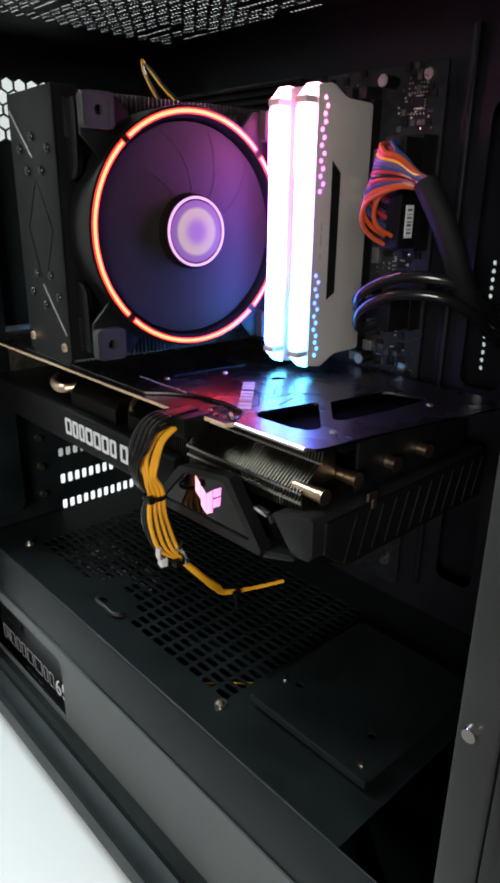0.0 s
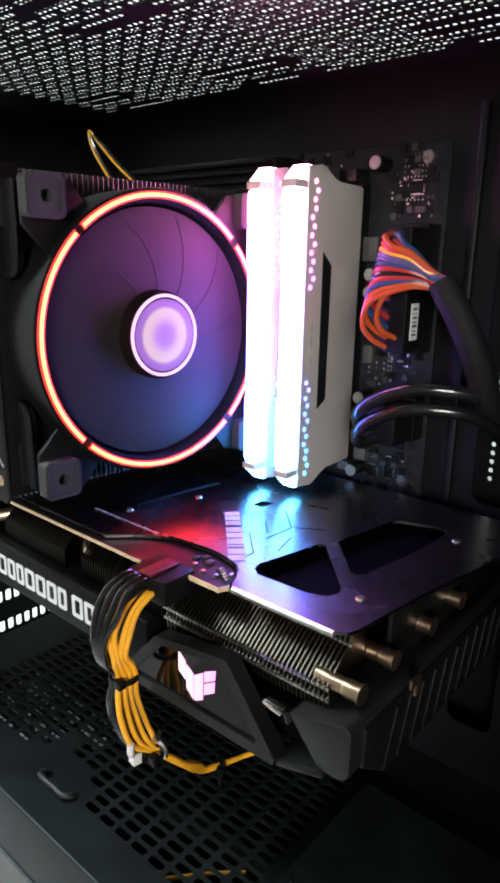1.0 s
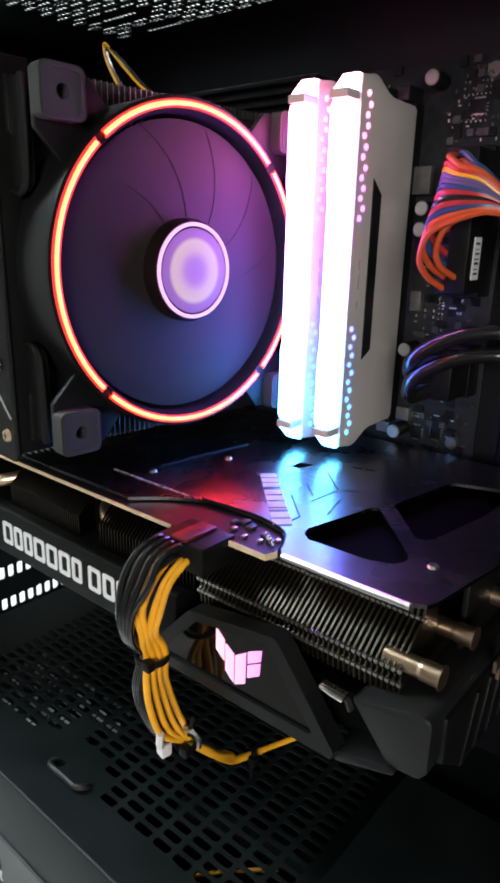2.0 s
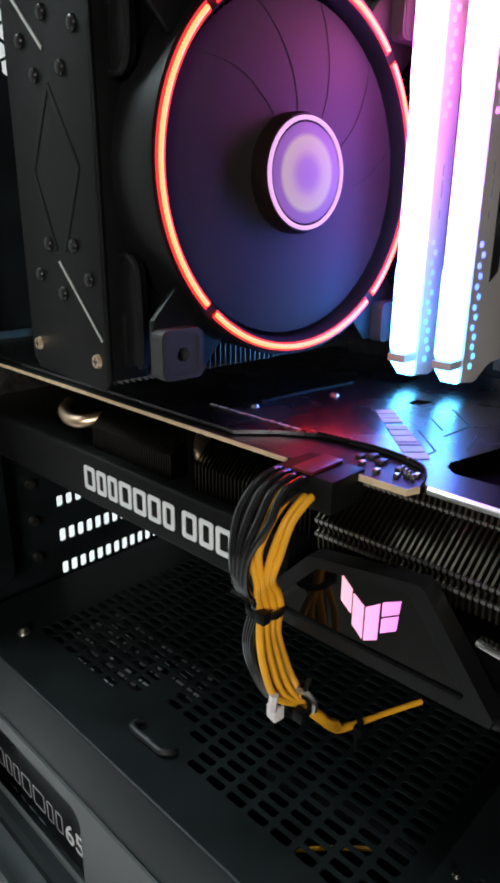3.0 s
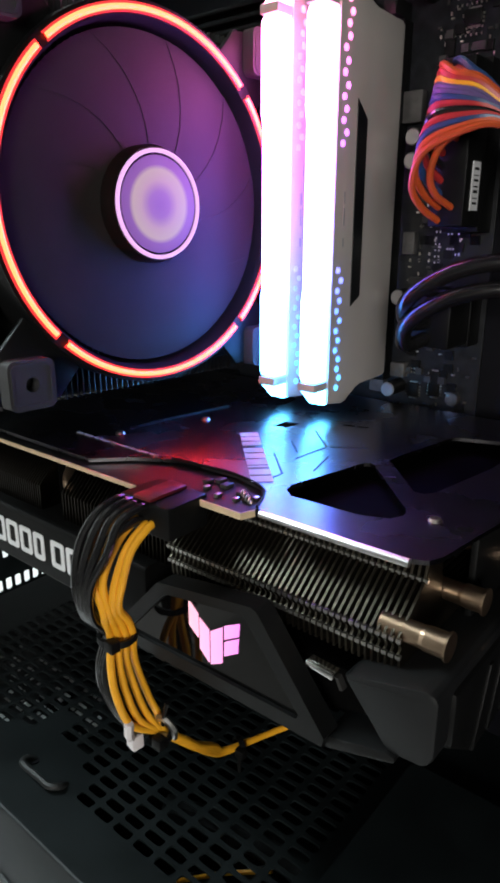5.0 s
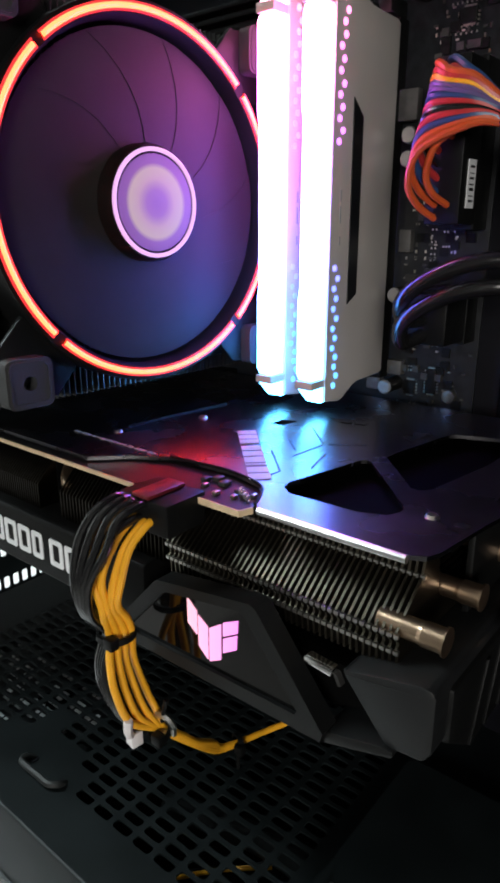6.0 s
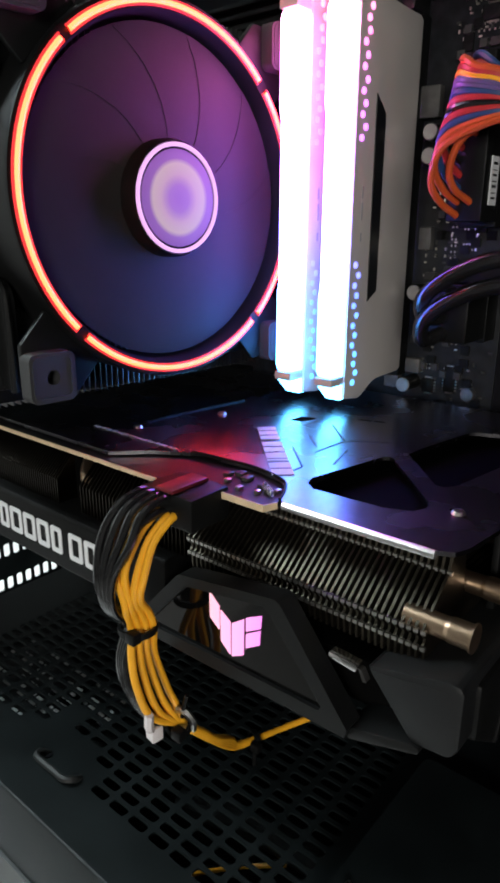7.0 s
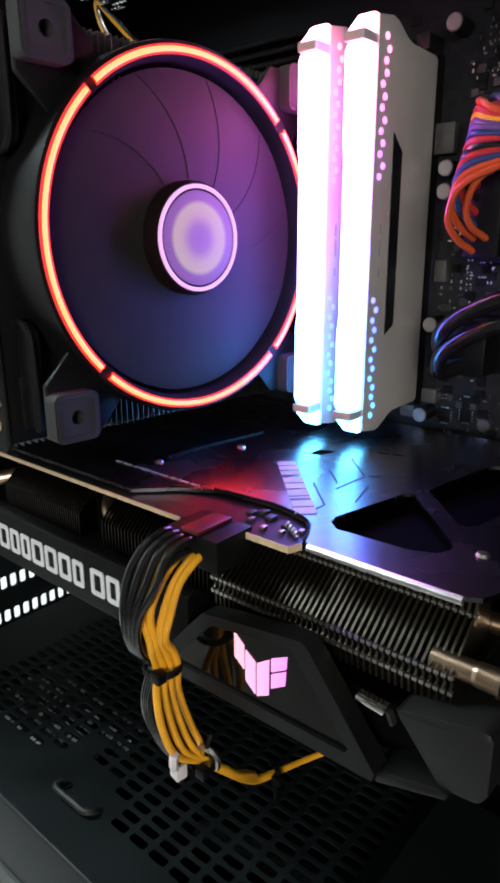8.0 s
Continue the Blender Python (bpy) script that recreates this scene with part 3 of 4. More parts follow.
# two pairs of rows of bright contacts, and chips ringed by pins
for x0, z0, nx, nz, dx, dz in ((0.0549, 0.2105, 2, 8, 0.0016, 0.0024), (0.0600, 0.2165, 4, 3, 0.0012, 0.0021), (0.0600, 0.2245, 5, 2, 0.0014, 0.0020), (0.0655, 0.1580, 3, 3, 0.0017, 0.0032), (0.0470, 0.1690, 5, 2, 0.0014, 0.0018), (0.0560, 0.2960, 6, 2, 0.0020, 0.0022), (0.0560, 0.3060, 7, 3, 0.0018, 0.0024)):
    for i in range(nx):
        for j in range(nz):
            if rng.random() < 0.8:
                twin("contact", contact, shift(x0 + dx * i, 0, z0 + dz * j), mobo)
for x, z, w, h in ((0.0572, 0.1600, 0.0048, 0.0106), (0.0475, 0.1585, 0.0050, 0.0060), (0.0600, 0.2990, 0.0060, 0.0050)):
    chip = part("chip", box(B(), x, x + w, -0.0016, 0, z, z + h, 0.0002), BLACK_PLASTIC, mobo)
    for k in range(int(h / 0.0013)):
        for px in (x - 0.0007, x + w + 0.0001):
            part("pin", box(B(), px, px + 0.0006, -0.0008, 0, z + 0.0004 + k * 0.0013, z + 0.0010 + k * 0.0013), TIN, chip, flat=True)
    for pz in (z - 0.0008, z + h + 0.0002):
        part("pin", box(B(), x + 0.0008, x + w - 0.0008, -0.0008, 0, pz, pz + 0.0006), TIN, chip, flat=True)

# ---- memory modules ----
BAND = material("silver_lacquer", (0.55, 0.53, 0.52), 0.35, 0.2, 0.05, 100, 0.0)
ram = thing("memory_module", (0.0355, 0.0, 0.235), "grey aluminium memory module with a glowing white light bar", "memory module", "memory modules")
ZC = 0.2352


def ram_outline():
    half = [(-0.0095, 0.0655), (-0.0115, 0.0668), (-0.0300, 0.0668), (-0.0335, 0.0678), (-0.0405, 0.0722), (-0.0440, 0.0730), (-0.0535, 0.0715)]
    return [(y, ZC - h) for y, h in half] + [(y, ZC + h) for y, h in reversed(half)]


pcb = part("module_board", box(B(), 0.0352, 0.0364, -0.045, -0.0035, ZC - 0.0665, ZC + 0.0665), PCB, ram)
for x0, x1 in ((0.0388, 0.0402), (0.0308, 0.0322)):
    sp = part("heat_spreader", prism(B(), ram_outline(), "x", x0, x1, 0.0003), RAM_METAL, ram)
    o = 0.00035 if x1 > 0.036 else -0.00035
    face = x1 if x1 > 0.036 else x0
    part("dark_slot", prism(B(), [(-0.0410, 0.2720), (-0.0341, 0.2662), (-0.0341, 0.2035), (-0.0405, 0.2000)], "x", face - o, face + o), LABEL_BLACK, sp, "black slanted slot in the metal")
    for sgn in (1, -1):
        for k in range(13):
            z = ZC + sgn * (0.0215 + k * 0.0037)
            y = (-0.0500, -0.0477, -0.0500, -0.0483)[k % 4] + (0.0016 if k > 9 else 0)
            part("lit_hole", rod(B(), (face - o, y, z), (face + o * 1.3, y, z), 0.00118, seg=6), RAM_DOT, sp, "small glowing hexagonal hole")
    if x1 > 0.036:
        for k, w in enumerate((0.003, 0.006, 0.004)):
            part("small_print", box(B(), face, face + 0.0001, -0.0477, -0.0468, 0.222 + k * 0.0075, 0.222 + k * 0.0075 + w), GREY_PRINT, sp, flat=True)
# the light bar: a bevelled diffuser with waisted middle, silver bands and lit end facets
bar = part("light_bar", prism(B(), [(-0.0480, ZC - 0.0625), (-0.0605, ZC - 0.0625), (-0.0618, ZC - 0.060), (-0.0618, ZC - 0.032), (-0.0604, ZC - 0.028), (-0.0604, ZC + 0.028), (-0.0618, ZC + 0.032), (-0.0618, ZC + 0.060), (-0.0605, ZC + 0.0625), (-0.0480, ZC + 0.0625)], "x", 0.0322, 0.0388, 0.0003), RAM_GLOW, ram, "glowing frosted light bar")
for sgn in (1, -1):
    part("silver_band", box(B(), 0.0316, 0.0394, -0.0618, -0.048, *sorted((ZC + sgn * 0.0628, ZC + sgn * 0.0660)), 0.0004), BAND, ram, "silver band")
    e0, e1 = ZC + sgn * 0.0662, ZC + sgn * 0.0722
    part("lit_end", prism(B(), [(-0.0470, e0), (-0.0608, e0), (-0.0545, e1), (-0.0470, e1)], "x", 0.0322, 0.0388, 0.0004), RAM_GLOW, ram, "glowing end facet")
copy_thing(ram, shift(-0.0192, 0, 0) @ ram.matrix_basis)

# ---- processor cooler and its fan ----
TURN = Matrix.Translation(HUB) @ pose(0, 0, 0, 0, 0, -4.5) @ Matrix.Translation(-Vector(HUB))
cooler = thing("cpu_cooler", (-0.05, -0.02, 0.236), "black tower processor cooler with riveted end plate", "cpu cooler")
PL, PR, PB, PT, PY = -0.0800, -0.0222, 0.1670, 0.3020, -0.1655
plate = part("end_plate", prism(B(), [(PL + 0.004, PB), (PR - 0.004, PB), (PR, PB + 0.004), (PR, PT), (PL, PT), (PL, PB + 0.004)], "y", PY, PY + 0.0016, 0.0004), COOLER_PLATE, cooler, xf=TURN)
part("side_rim", prism(B(), [(PR - 0.0022, PY), (PR, PY), (PR, PY + 0.014), (PR - 0.001, PY + 0.014)], "z", PB + 0.004, PT, 0.0003), COOLER_PLATE, cooler, xf=TURN)
fin0 = part("fin", box(B(), PL + 0.001, PR - 0.0040, PY + 0.004, PY + 0.0045, PB + 0.0015, PT - 0.001), COOLER_FIN, cooler, "thin aluminium fin", flat=True, xf=TURN)
for k in range(1, 52):
    twin("fin", fin0, TURN @ shift(0, 0.0025 * k, 0) @ TURN.inverted(), cooler)
for x in (-0.070, -0.058, -0.045, -0.033):
    part("heat_pipe", rod(B(), (x, PY + 0.002, 0.236), (x, -0.012, 0.236), 0.003, seg=14), COPPER, cooler, xf=TURN)
part("base", box(B(), -0.085, -0.02, -0.02, -0.001, 0.205, 0.268, 0.002), ALUMINIUM, cooler, xf=TURN)


def cooler_bit(name, bm, mat, label=""):
    return part(name, bm, mat, plate, label, xf=TURN)


# pressed lines, rivets and screws on the end plate, as two mirrored crosses
ZM = 0.2388
for sgn in (1, -1):
    for x, d in ((-0.0585, 0.0257), (-0.0405, 0.0257), (-0.0670, 0.0365), (-0.0315, 0.0358), (-0.0503, 0.0418)):
        z = ZM + sgn * d
        bm = B()
        rod(bm, (x, PY, z), (x, PY - 0.0005, z), 0.0024, 0.0024, 18)
        rod(bm, (x, PY - 0.0005, z), (x, PY - 0.0012, z), 0.0024, 0.0020, 18)
        rod(bm, (x, PY - 0.0012, z), (x, PY - 0.0017, z), 0.0020, 0.0010, 18)
        cooler_bit("rivet", bm, RIVET, "glossy domed rivet")
cooler_bit("pressed_line", prism(B(), [(-0.0522, 0.2073), (-0.0511, 0.2079), (-0.0251, 0.1842), (-0.0259, 0.1834)], "y", PY - 0.0004, PY), ALUMINIUM, "bright pressed line")
cooler_bit("pressed_line", prism(B(), [(-0.0780, 0.2938), (-0.0770, 0.2945), (-0.0514, 0.2716), (-0.0522, 0.2707)], "y", PY - 0.0004, PY), ALUMINIUM, "bright pressed line")
# the diamond pressed between the two crosses: low, broad ridges in the plate's own black
for (xa, za), (xb, zb) in (((-0.0505, 0.2610), (-0.0338, 0.2364)), ((-0.0338, 0.2364), (-0.0470, 0.2110)), ((-0.0505, 0.2610), (-0.0655, 0.2364)), ((-0.0655, 0.2364), (-0.0530, 0.2110))):
    u = Vector((zb - za, 0, xa - xb)).normalized() * 0.0010
    cooler_bit("pressed_ridge", prism(B(), [(xa - u.x, za - u.z), (xa + u.x, za + u.z), (xb + u.x, zb + u.z), (xb - u.x, zb - u.z)], "y", PY - 0.0003, PY + 0.0002, 0.0002), COOLER_PLATE)
for x, z in ((-0.0737, 0.1764), (-0.0298, 0.1767)):
    bm = B()
    rod(bm, (x, PY, z), (x, PY - 0.0012, z), 0.0025, 0.0021, 14)
    s = cooler_bit("screw", bm, COPPER, "bright cross-head screw")
    part("cross_slot", box(box(B(), x - 0.0014, x + 0.0014, PY - 0.00135, PY - 0.0011, z - 0.0003, z + 0.0003), x - 0.0003, x + 0.0003, PY - 0.00135, PY - 0.0011, z - 0.0014, z + 0.0014), LABEL_BLACK, s, xf=TURN, flat=True)

fan = thing("cooling_fan", HUB, "black cooling fan with a glowing red-orange ring", "fan")
shell = part("frame", sweep_ring(B(), [(-0.0245, 0.0598), (-0.0020, 0.0603), (-0.0006, 0.0600), (-0.0006, 0.0556), (-0.0030, 0.0545), (-0.0245, 0.0540)], n=96), SATIN_PLASTIC, fan, xf=TURN)
for cy in (-1, 1):
    for cz in (-1, 1):
        y, z = HUB[1] + cy * 0.0525, HUB[2] + cz * 0.0535
        # corner web between the round shell and the pad
        web = [(y + cy * 0.0072, z + cz * 0.0068), (y + cy * 0.0072, z - cz * 0.010), (y - cy * 0.002, z - cz * 0.020), (y - cy * 0.020, z - cz * 0.002), (y - cy * 0.012, z + cz * 0.0068)]
        for x0, x1 in ((-0.0060, -0.0035), (-0.0245, -0.0205)):
            part("corner_web", prism(B(), web, "x", x0, x1, 0.0006), SATIN_PLASTIC, fan, xf=TURN)
        hole = [(y + 0.0023 * math.cos(radians(30 * k)), z + 0.0023 * math.sin(radians(30 * k))) for k in range(12)]
        pad = part("corner_pad", cut_plate(B(), rounded(y - 0.0078, y + 0.0078, z - 0.0078, z + 0.0078, 0.0026), [hole], "x", -0.0042, 0.0018), RUBBER, fan, "grey rubber corner pad", xf=TURN)
        part("pad_bore", rod(B(), (-0.0042, y, z), (-0.0030, y, z), 0.0024, seg=12), LABEL_BLACK, pad, xf=TURN)
        part("pad_rim", cut_plate(B(), rounded(y - 0.0069, y + 0.0069, z - 0.0069, z + 0.0069, 0.0022), [rounded(y - 0.0060, y + 0.0060, z - 0.0060, z + 0.0060, 0.0018)], "x", 0.0018, 0.0022), RUBBER, pad, xf=TURN)
        yy = y + cy * 0.0060
        arch = [(-0.0190 + 0.0062 * math.cos(radians(a)), z - cz * (0.0225 + 0.0060 * math.sin(radians(a)))) for a in range(0, 181, 20)]
        ear = part("corner_ear", prism(B(), [(-0.0128, z + cz * 0.006), *arch, (-0.0252, z + cz * 0.006)], "y", *sorted((yy, yy - cy * 0.0032)), 0.0005), SATIN_PLASTIC, fan, "rounded ear of the fan corner", xf=TURN)
        part("ear_rim", tube(B(), [(-0.0124, yy, z + cz * 0.006), (-0.0122, yy, z - cz * 0.010), *[(x, yy, w) for x, w in arch[::2]], (-0.0256, yy, z - cz * 0.010), (-0.0256, yy, z + cz * 0.006)], 0.0013, 8, 4), SATIN_PLASTIC, ear, xf=TURN)
for a0, a1 in ((-46, 41), (46, 130), (134.5, 223.5), (228.5, 309.5)):
    arc = part("light_ring", sweep_ring(B(), [(-0.0006, 0.0565), (0.0006, 0.0567), (0.0009, 0.0574), (0.0006, 0.0580), (-0.0006, 0.0582)], a0, a1, 40), RING_RED, fan, "glowing red-orange ring light", xf=TURN)
    # halo built as thin emitting strips along both sides of the arc
    for r0, r1 in ((0.0559, 0.0565), (0.0582, 0.0588)):
        part("ring_halo", sweep_ring(B(), [(-0.0006, r0), (0.0002, r0), (0.0002, r1), (-0.0006, r1)], a0 - 0.6, a1 + 0.6, 40), RING_HALO, arc, xf=TURN)
hub = part("hub", sweep_ring(B(), [(-0.0230, 0.0001), (-0.0230, 0.0195), (-0.0015, 0.0190), (0.0008, 0.0182), (0.0008, 0.0001)], n=64), BLACK_PLASTIC, fan, xf=TURN)
part("hub_ring", sweep_ring(B(), [(0.0008, 0.0163), (0.0014, 0.0164), (0.0016, 0.0170), (0.0014, 0.0176), (0.0008, 0.0177)], n=64), HUB_RING, hub, "glowing lilac ring", xf=TURN)
part("hub_disc", sweep_ring(B(), [(0.0007, 0.0001), (0.0012, 0.0001), (0.0012, 0.0155), (0.0007, 0.0156)], n=64), HUB_DISC, hub, "pale glowing hub cap", xf=TURN)
N = 11
for k in range(N):
    bm = B()
    nr, nc = 7, 7
    grid = []
    for i in range(nr):
        r = 0.0188 + (0.0530 - 0.0188) * i / (nr - 1)
        row = []
        for j in range(nc):
            s = j / (nc - 1)
            a = radians(360 / N * (k + (s - 0.5) * 1.22) + 26 * (i / (nr - 1)) ** 1.3)
            depth = -0.0058 + 0.0003 * s
            row.append((HUB[0] + depth, HUB[1] + r * math.cos(a), HUB[2] + r * math.sin(a)))
        grid.append(row)
    up = [[bm.verts.new(p) for p in row] for row in grid]
    dn = [[bm.verts.new((p[0] - 0.00012, p[1], p[2])) for p in row] for row in grid]
    for i in range(nr - 1):
        for j in range(nc - 1):
            bm.faces.new((up[i][j], up[i][j + 1], up[i + 1][j + 1], up[i + 1][j]))
            bm.faces.new((dn[i][j], dn[i + 1][j], dn[i + 1][j + 1], dn[i][j + 1]))
    for i in range(nr - 1):
        for j in (0, nc - 1):
            bm.faces.new((up[i][j], up[i + 1][j], dn[i + 1][j], dn[i][j]))
    for j in range(nc - 1):
        for i in (0, nr - 1):
            bm.faces.new((up[i][j], dn[i][j], dn[i][j + 1], up[i][j + 1]))
    part("blade", bm, BLADE, fan, xf=TURN)

# ---- graphics card ----
gpu = thing("graphics_card", (-0.02, -0.08, 0.098), "black graphics card with dark metal backplate and lit emblem", "graphics card")
GZ = 0.1580
card = part("circuit_board", prism(B(), [(-0.190, -0.012), (0.0700, -0.012), (0.0700, -0.128), (0.0705, -0.1285), (0.0725, -0.1375), (0.0712, -0.1415), (0.0430, -0.1415), (0.0400, -0.1455), (-0.190, -0.1455)], "z", GZ - 0.0034, GZ - 0.0017), PCB, gpu)
part("board_edge", prism(B(), [(-0.190, -0.1455), (-0.190, -0.1460), (0.0340, -0.1460), (0.0340, -0.1455)], "z", GZ - 0.0032, GZ - 0.0018), PCB_EDGE, card, "pale bare edge of the circuit board")
part("board_edge", prism(B(), [(0.0470, -0.1415), (0.0470, -0.1420), (0.0714, -0.1420), (0.0730, -0.1378), (0.0725, -0.1375), (0.0711, -0.1415)], "z", GZ - 0.0034, GZ - 0.0015), PCB_EDGE, card, "pale bare edge of the circuit board")
outline = [(-0.190, -0.014), (0.146, -0.014), (0.1357, -0.0617), (0.1303, -0.0901), (0.1267, -0.1124), (0.1241, -0.1339), (0.1225, -0.1375), (0.1192, -0.1392), (0.0760, -0.1395), (0.0735, -0.1375), (0.0710, -0.1320), (0.0660, -0.1265), (0.0540, -0.1235), (0.0310, -0.1245), (0.0180, -0.1325), (0.0080, -0.1425), (-0.190, -0.1425)]
hole_a = [(0.0728, -0.1236), (0.0716, -0.1196), (0.0780, -0.0900), (0.0795, -0.0886), (0.0815, -0.0895), (0.1061, -0.1156), (0.1065, -0.1190), (0.1048, -0.1228), (0.0977, -0.1257), (0.0766, -0.1265)]
hole_b = [(0.0830, -0.0825), (0.0833, -0.0758), (0.0885, -0.0470), (0.0905, -0.0450), (0.1055, -0.0399), (0.1100, -0.0405), (0.1119, -0.0430), (0.1108, -0.0696), (0.1061, -0.0991), (0.1040, -0.1020), (0.1011, -0.1020)]
hole_c = [(0.0304, -0.0747), (0.0305, -0.0678), (0.0365, -0.0662), (0.0353, -0.0739)]
hole_d = [(0.0498, -0.0582), (0.0500, -0.0566), (0.0595, -0.0540), (0.0590, -0.0556)]
back = part("backplate", cut_plate(B(), outline, [hole_a, hole_b, hole_c, hole_d], "z", GZ - 0.0012, GZ), BACKPLATE, gpu, "dark brushed metal backplate with slanted openings", keep_normals=False)
# added black sheet: the shade seen through the backplate openings
part("opening_shade", box(B(), 0.0680, 0.1205, -0.1170, -0.0300, 0.1500, 0.1525, 0.0004), SHADE_BLACK, gpu)
part("bright_edge", tube(B(), [(0.0765, -0.1400, GZ - 0.0008), (0.0900, -0.1402, GZ - 0.0008), (0.1050, -0.1402, GZ - 0.0008), (0.1190, -0.1400, GZ - 0.0008)], 0.0011, 10, 3), BRIGHT_LIP, back, "polished rolled edge of the backplate")
# raised black lip round the bay for the plug
part("bay_lip", tube(B(), [(0.0290, -0.1252, GZ), (0.0430, -0.1238, GZ), (0.0540, -0.1235, GZ), (0.0660, -0.1265, GZ), (0.0710, -0.1320, GZ), (0.0742, -0.1385, GZ)], 0.0005, 8), BLACK_PLASTIC, back)
for x, y in ((0.1142, -0.1167), (0.1187, -0.0493), (0.0050, -0.0850), (-0.0060, -0.1180)):
    bm = B()
    rod(bm, (x, y, GZ), (x, y, GZ + 0.0008), 0.0019, 0.0014, 14)
    s = part("screw", bm, TIN, back)
# printed words on the backplate as plain bars, set at a slant
bm = B()
d1, d2 = Vector((0.0345, -0.0352, 0)).normalized(), Vector((0.0352, 0.0345, 0)).normalized()
p = Vector((0.0266, -0.0915, GZ + 0.0002))
for w in (0.0042, 0.0042, 0.0040, 0.0, 0.0046, 0.0046, 0.0052, 0.0022, 0.0046, 0.0046):
    if w == 0:
        p = p + d1 * 0.0020
        continue
    strips = [(0, w if w > 0.003 else w * 0.6, 0.0010, 0.0076)]
    for u0, u1, v0, v1 in strips:
        q = [p + d1 * u + d2 * v for u, v in ((u0, v0), (u1, v0), (u1, v1), (u0, v1))]
        lo = [bm.verts.new(v) for v in q]
        hi = [bm.verts.new(v + Vector((0, 0, 0.00012))) for v in q]
        bm.faces.new(hi)
        for i in range(4):
            bm.faces.new((lo[i], lo[(i + 1) % 4], hi[(i + 1) % 4], hi[i]))
    p = p + d1 * (w + 0.0011)
part("slogan_print", bm, WHITE_PRINT, back, "white printed words as plain bars", flat=True)
bm = B()
x = -0.0190
for w in (0.003, 0.0045, 0.002, 0.005, 0.003, 0.004, 0.0026, 0.005, 0.0035):
    box(bm, x, x + w, -0.1275, -0.1264, GZ + 0.0001, GZ + 0.0003)
    x += w + 0.0012
part("small_print", bm, GREY_PRINT, back, flat=True)
part("pressed_seam", tube(B(), [(-0.0084, -0.1114, GZ), (-0.0060, -0.0880, GZ), (-0.0019, -0.0635, GZ)], 0.0007, 6), BLACK_PLASTIC, back)
# fine lines etched into the backplate
for (xa, ya), (xb, yb) in (((0.046, -0.070), (0.060, -0.084)), ((0.060, -0.085), (0.059, -0.100)), ((0.061, -0.083), (0.072, -0.076)), ((0.050, -0.100), (0.064, -0.114)), ((0.064, -0.1145), (0.0635, -0.1225)), ((0.047, -0.086), (0.056, -0.095)), ((0.066, -0.092), (0.070, -0.106))):
    u = Vector((yb - ya, xa - xb, 0)).normalized() * 0.00028
    part("etched_line", prism(B(), [(xa - u.x, ya - u.y), (xa + u.x, ya + u.y), (xb + u.x, yb + u.y), (xb - u.x, yb - u.y)], "z", GZ - 0.0002, GZ + 0.00012), ETCH, back, flat=True)
# small parts on the bare tab beside the plug
for k, (x, y, w) in enumerate(((0.0440, -0.1290, 0.0022), (0.0475, -0.1325, 0.0016), (0.0505, -0.1285, 0.0026), (0.0540, -0.1350, 0.0016), (0.0580, -0.1300, 0.0018), (0.0600, -0.1340, 0.0014), (0.0620, -0.1320, 0.0014), (0.0640, -0.1300, 0.0014), (0.0465, -0.1265, 0.0024))):
    part("smd_part", box(B(), x + 0.004, x + w + 0.004, y - 0.003, y - 0.003 + w * 1.3, GZ - 0.0017, GZ - 0.0005, 0.0002), TIN if k % 2 else CHIP, card)
for k in range(4):
    part("ring_terminal", sweep_ring(B(), [(-0.0002, 0.0007), (0.0002, 0.0007), (0.0002, 0.0011), (-0.0002, 0.0011)], n=10, centre=(0.0640 + 0.0018 * k, -0.1320 - 0.0012 * k, GZ - 0.0006)), TIN, card)

# plastic shroud of the card: long band, emblem frame, end block
SECTION = [(-0.012, 0.0975), (-0.128, 0.0975), (-0.1440, 0.1060), (-0.1440, 0.1275), (-0.1420, 0.1285), (-0.012, 0.1285)]
body = part("shroud", prism(B(), SECTION, "x", -0.190, 0.0340, 0.0012), BLACK_PLASTIC, gpu)
# recessed part of the shroud, its shade put into the black colour
part("shroud_recess", prism(B(), [(-0.012, 0.0975), (-0.122, 0.0975), (-0.1360, 0.1060), (-0.1360, 0.1190), (-0.012, 0.1190)], "x", 0.0340, 0.1200), SHADE_BLACK, gpu)
END = [(0.1075, 0.1262), (0.1085, 0.1272), (0.1280, 0.1320), (0.1305, 0.1316), (0.1316, 0.1300), (0.1316, 0.1155), (0.1302, 0.1128), (0.1290, 0.1118), (0.1215, 0.1112), (0.1195, 0.1118)]
part("end_block", prism(B(), END, "y", -0.1470, -0.012, 0.0013), END_PLASTIC, gpu, "dark grey block closing the end of the card")
part("end_cap", prism(B(), [(-0.012, 0.1030), (-0.1250, 0.1030), (-0.1400, 0.1140), (-0.1400, 0.1290), (-0.012, 0.1290)], "x", 0.1290, 0.1330, 0.0016), BLACK_PLASTIC, gpu)
OUT = [(0.0242, 0.1043), (0.0237, 0.1060), (0.0455, 0.1298), (0.0472, 0.1308), (0.0815, 0.1360), (0.0835, 0.1352), (0.1048, 0.1082), (0.1042, 0.1056)]
INN = [(0.0328, 0.1085), (0.0325, 0.1096), (0.0490, 0.1272), (0.0506, 0.1280), (0.0780, 0.1325), (0.0797, 0.1318), (0.0970, 0.1112), (0.0963, 0.1098)]
emblem = part("emblem_frame", cut_plate(B(), OUT, [INN], "y", -0.1500, -0.1435), SATIN_PLASTIC, gpu, "satin grey frame round the emblem")
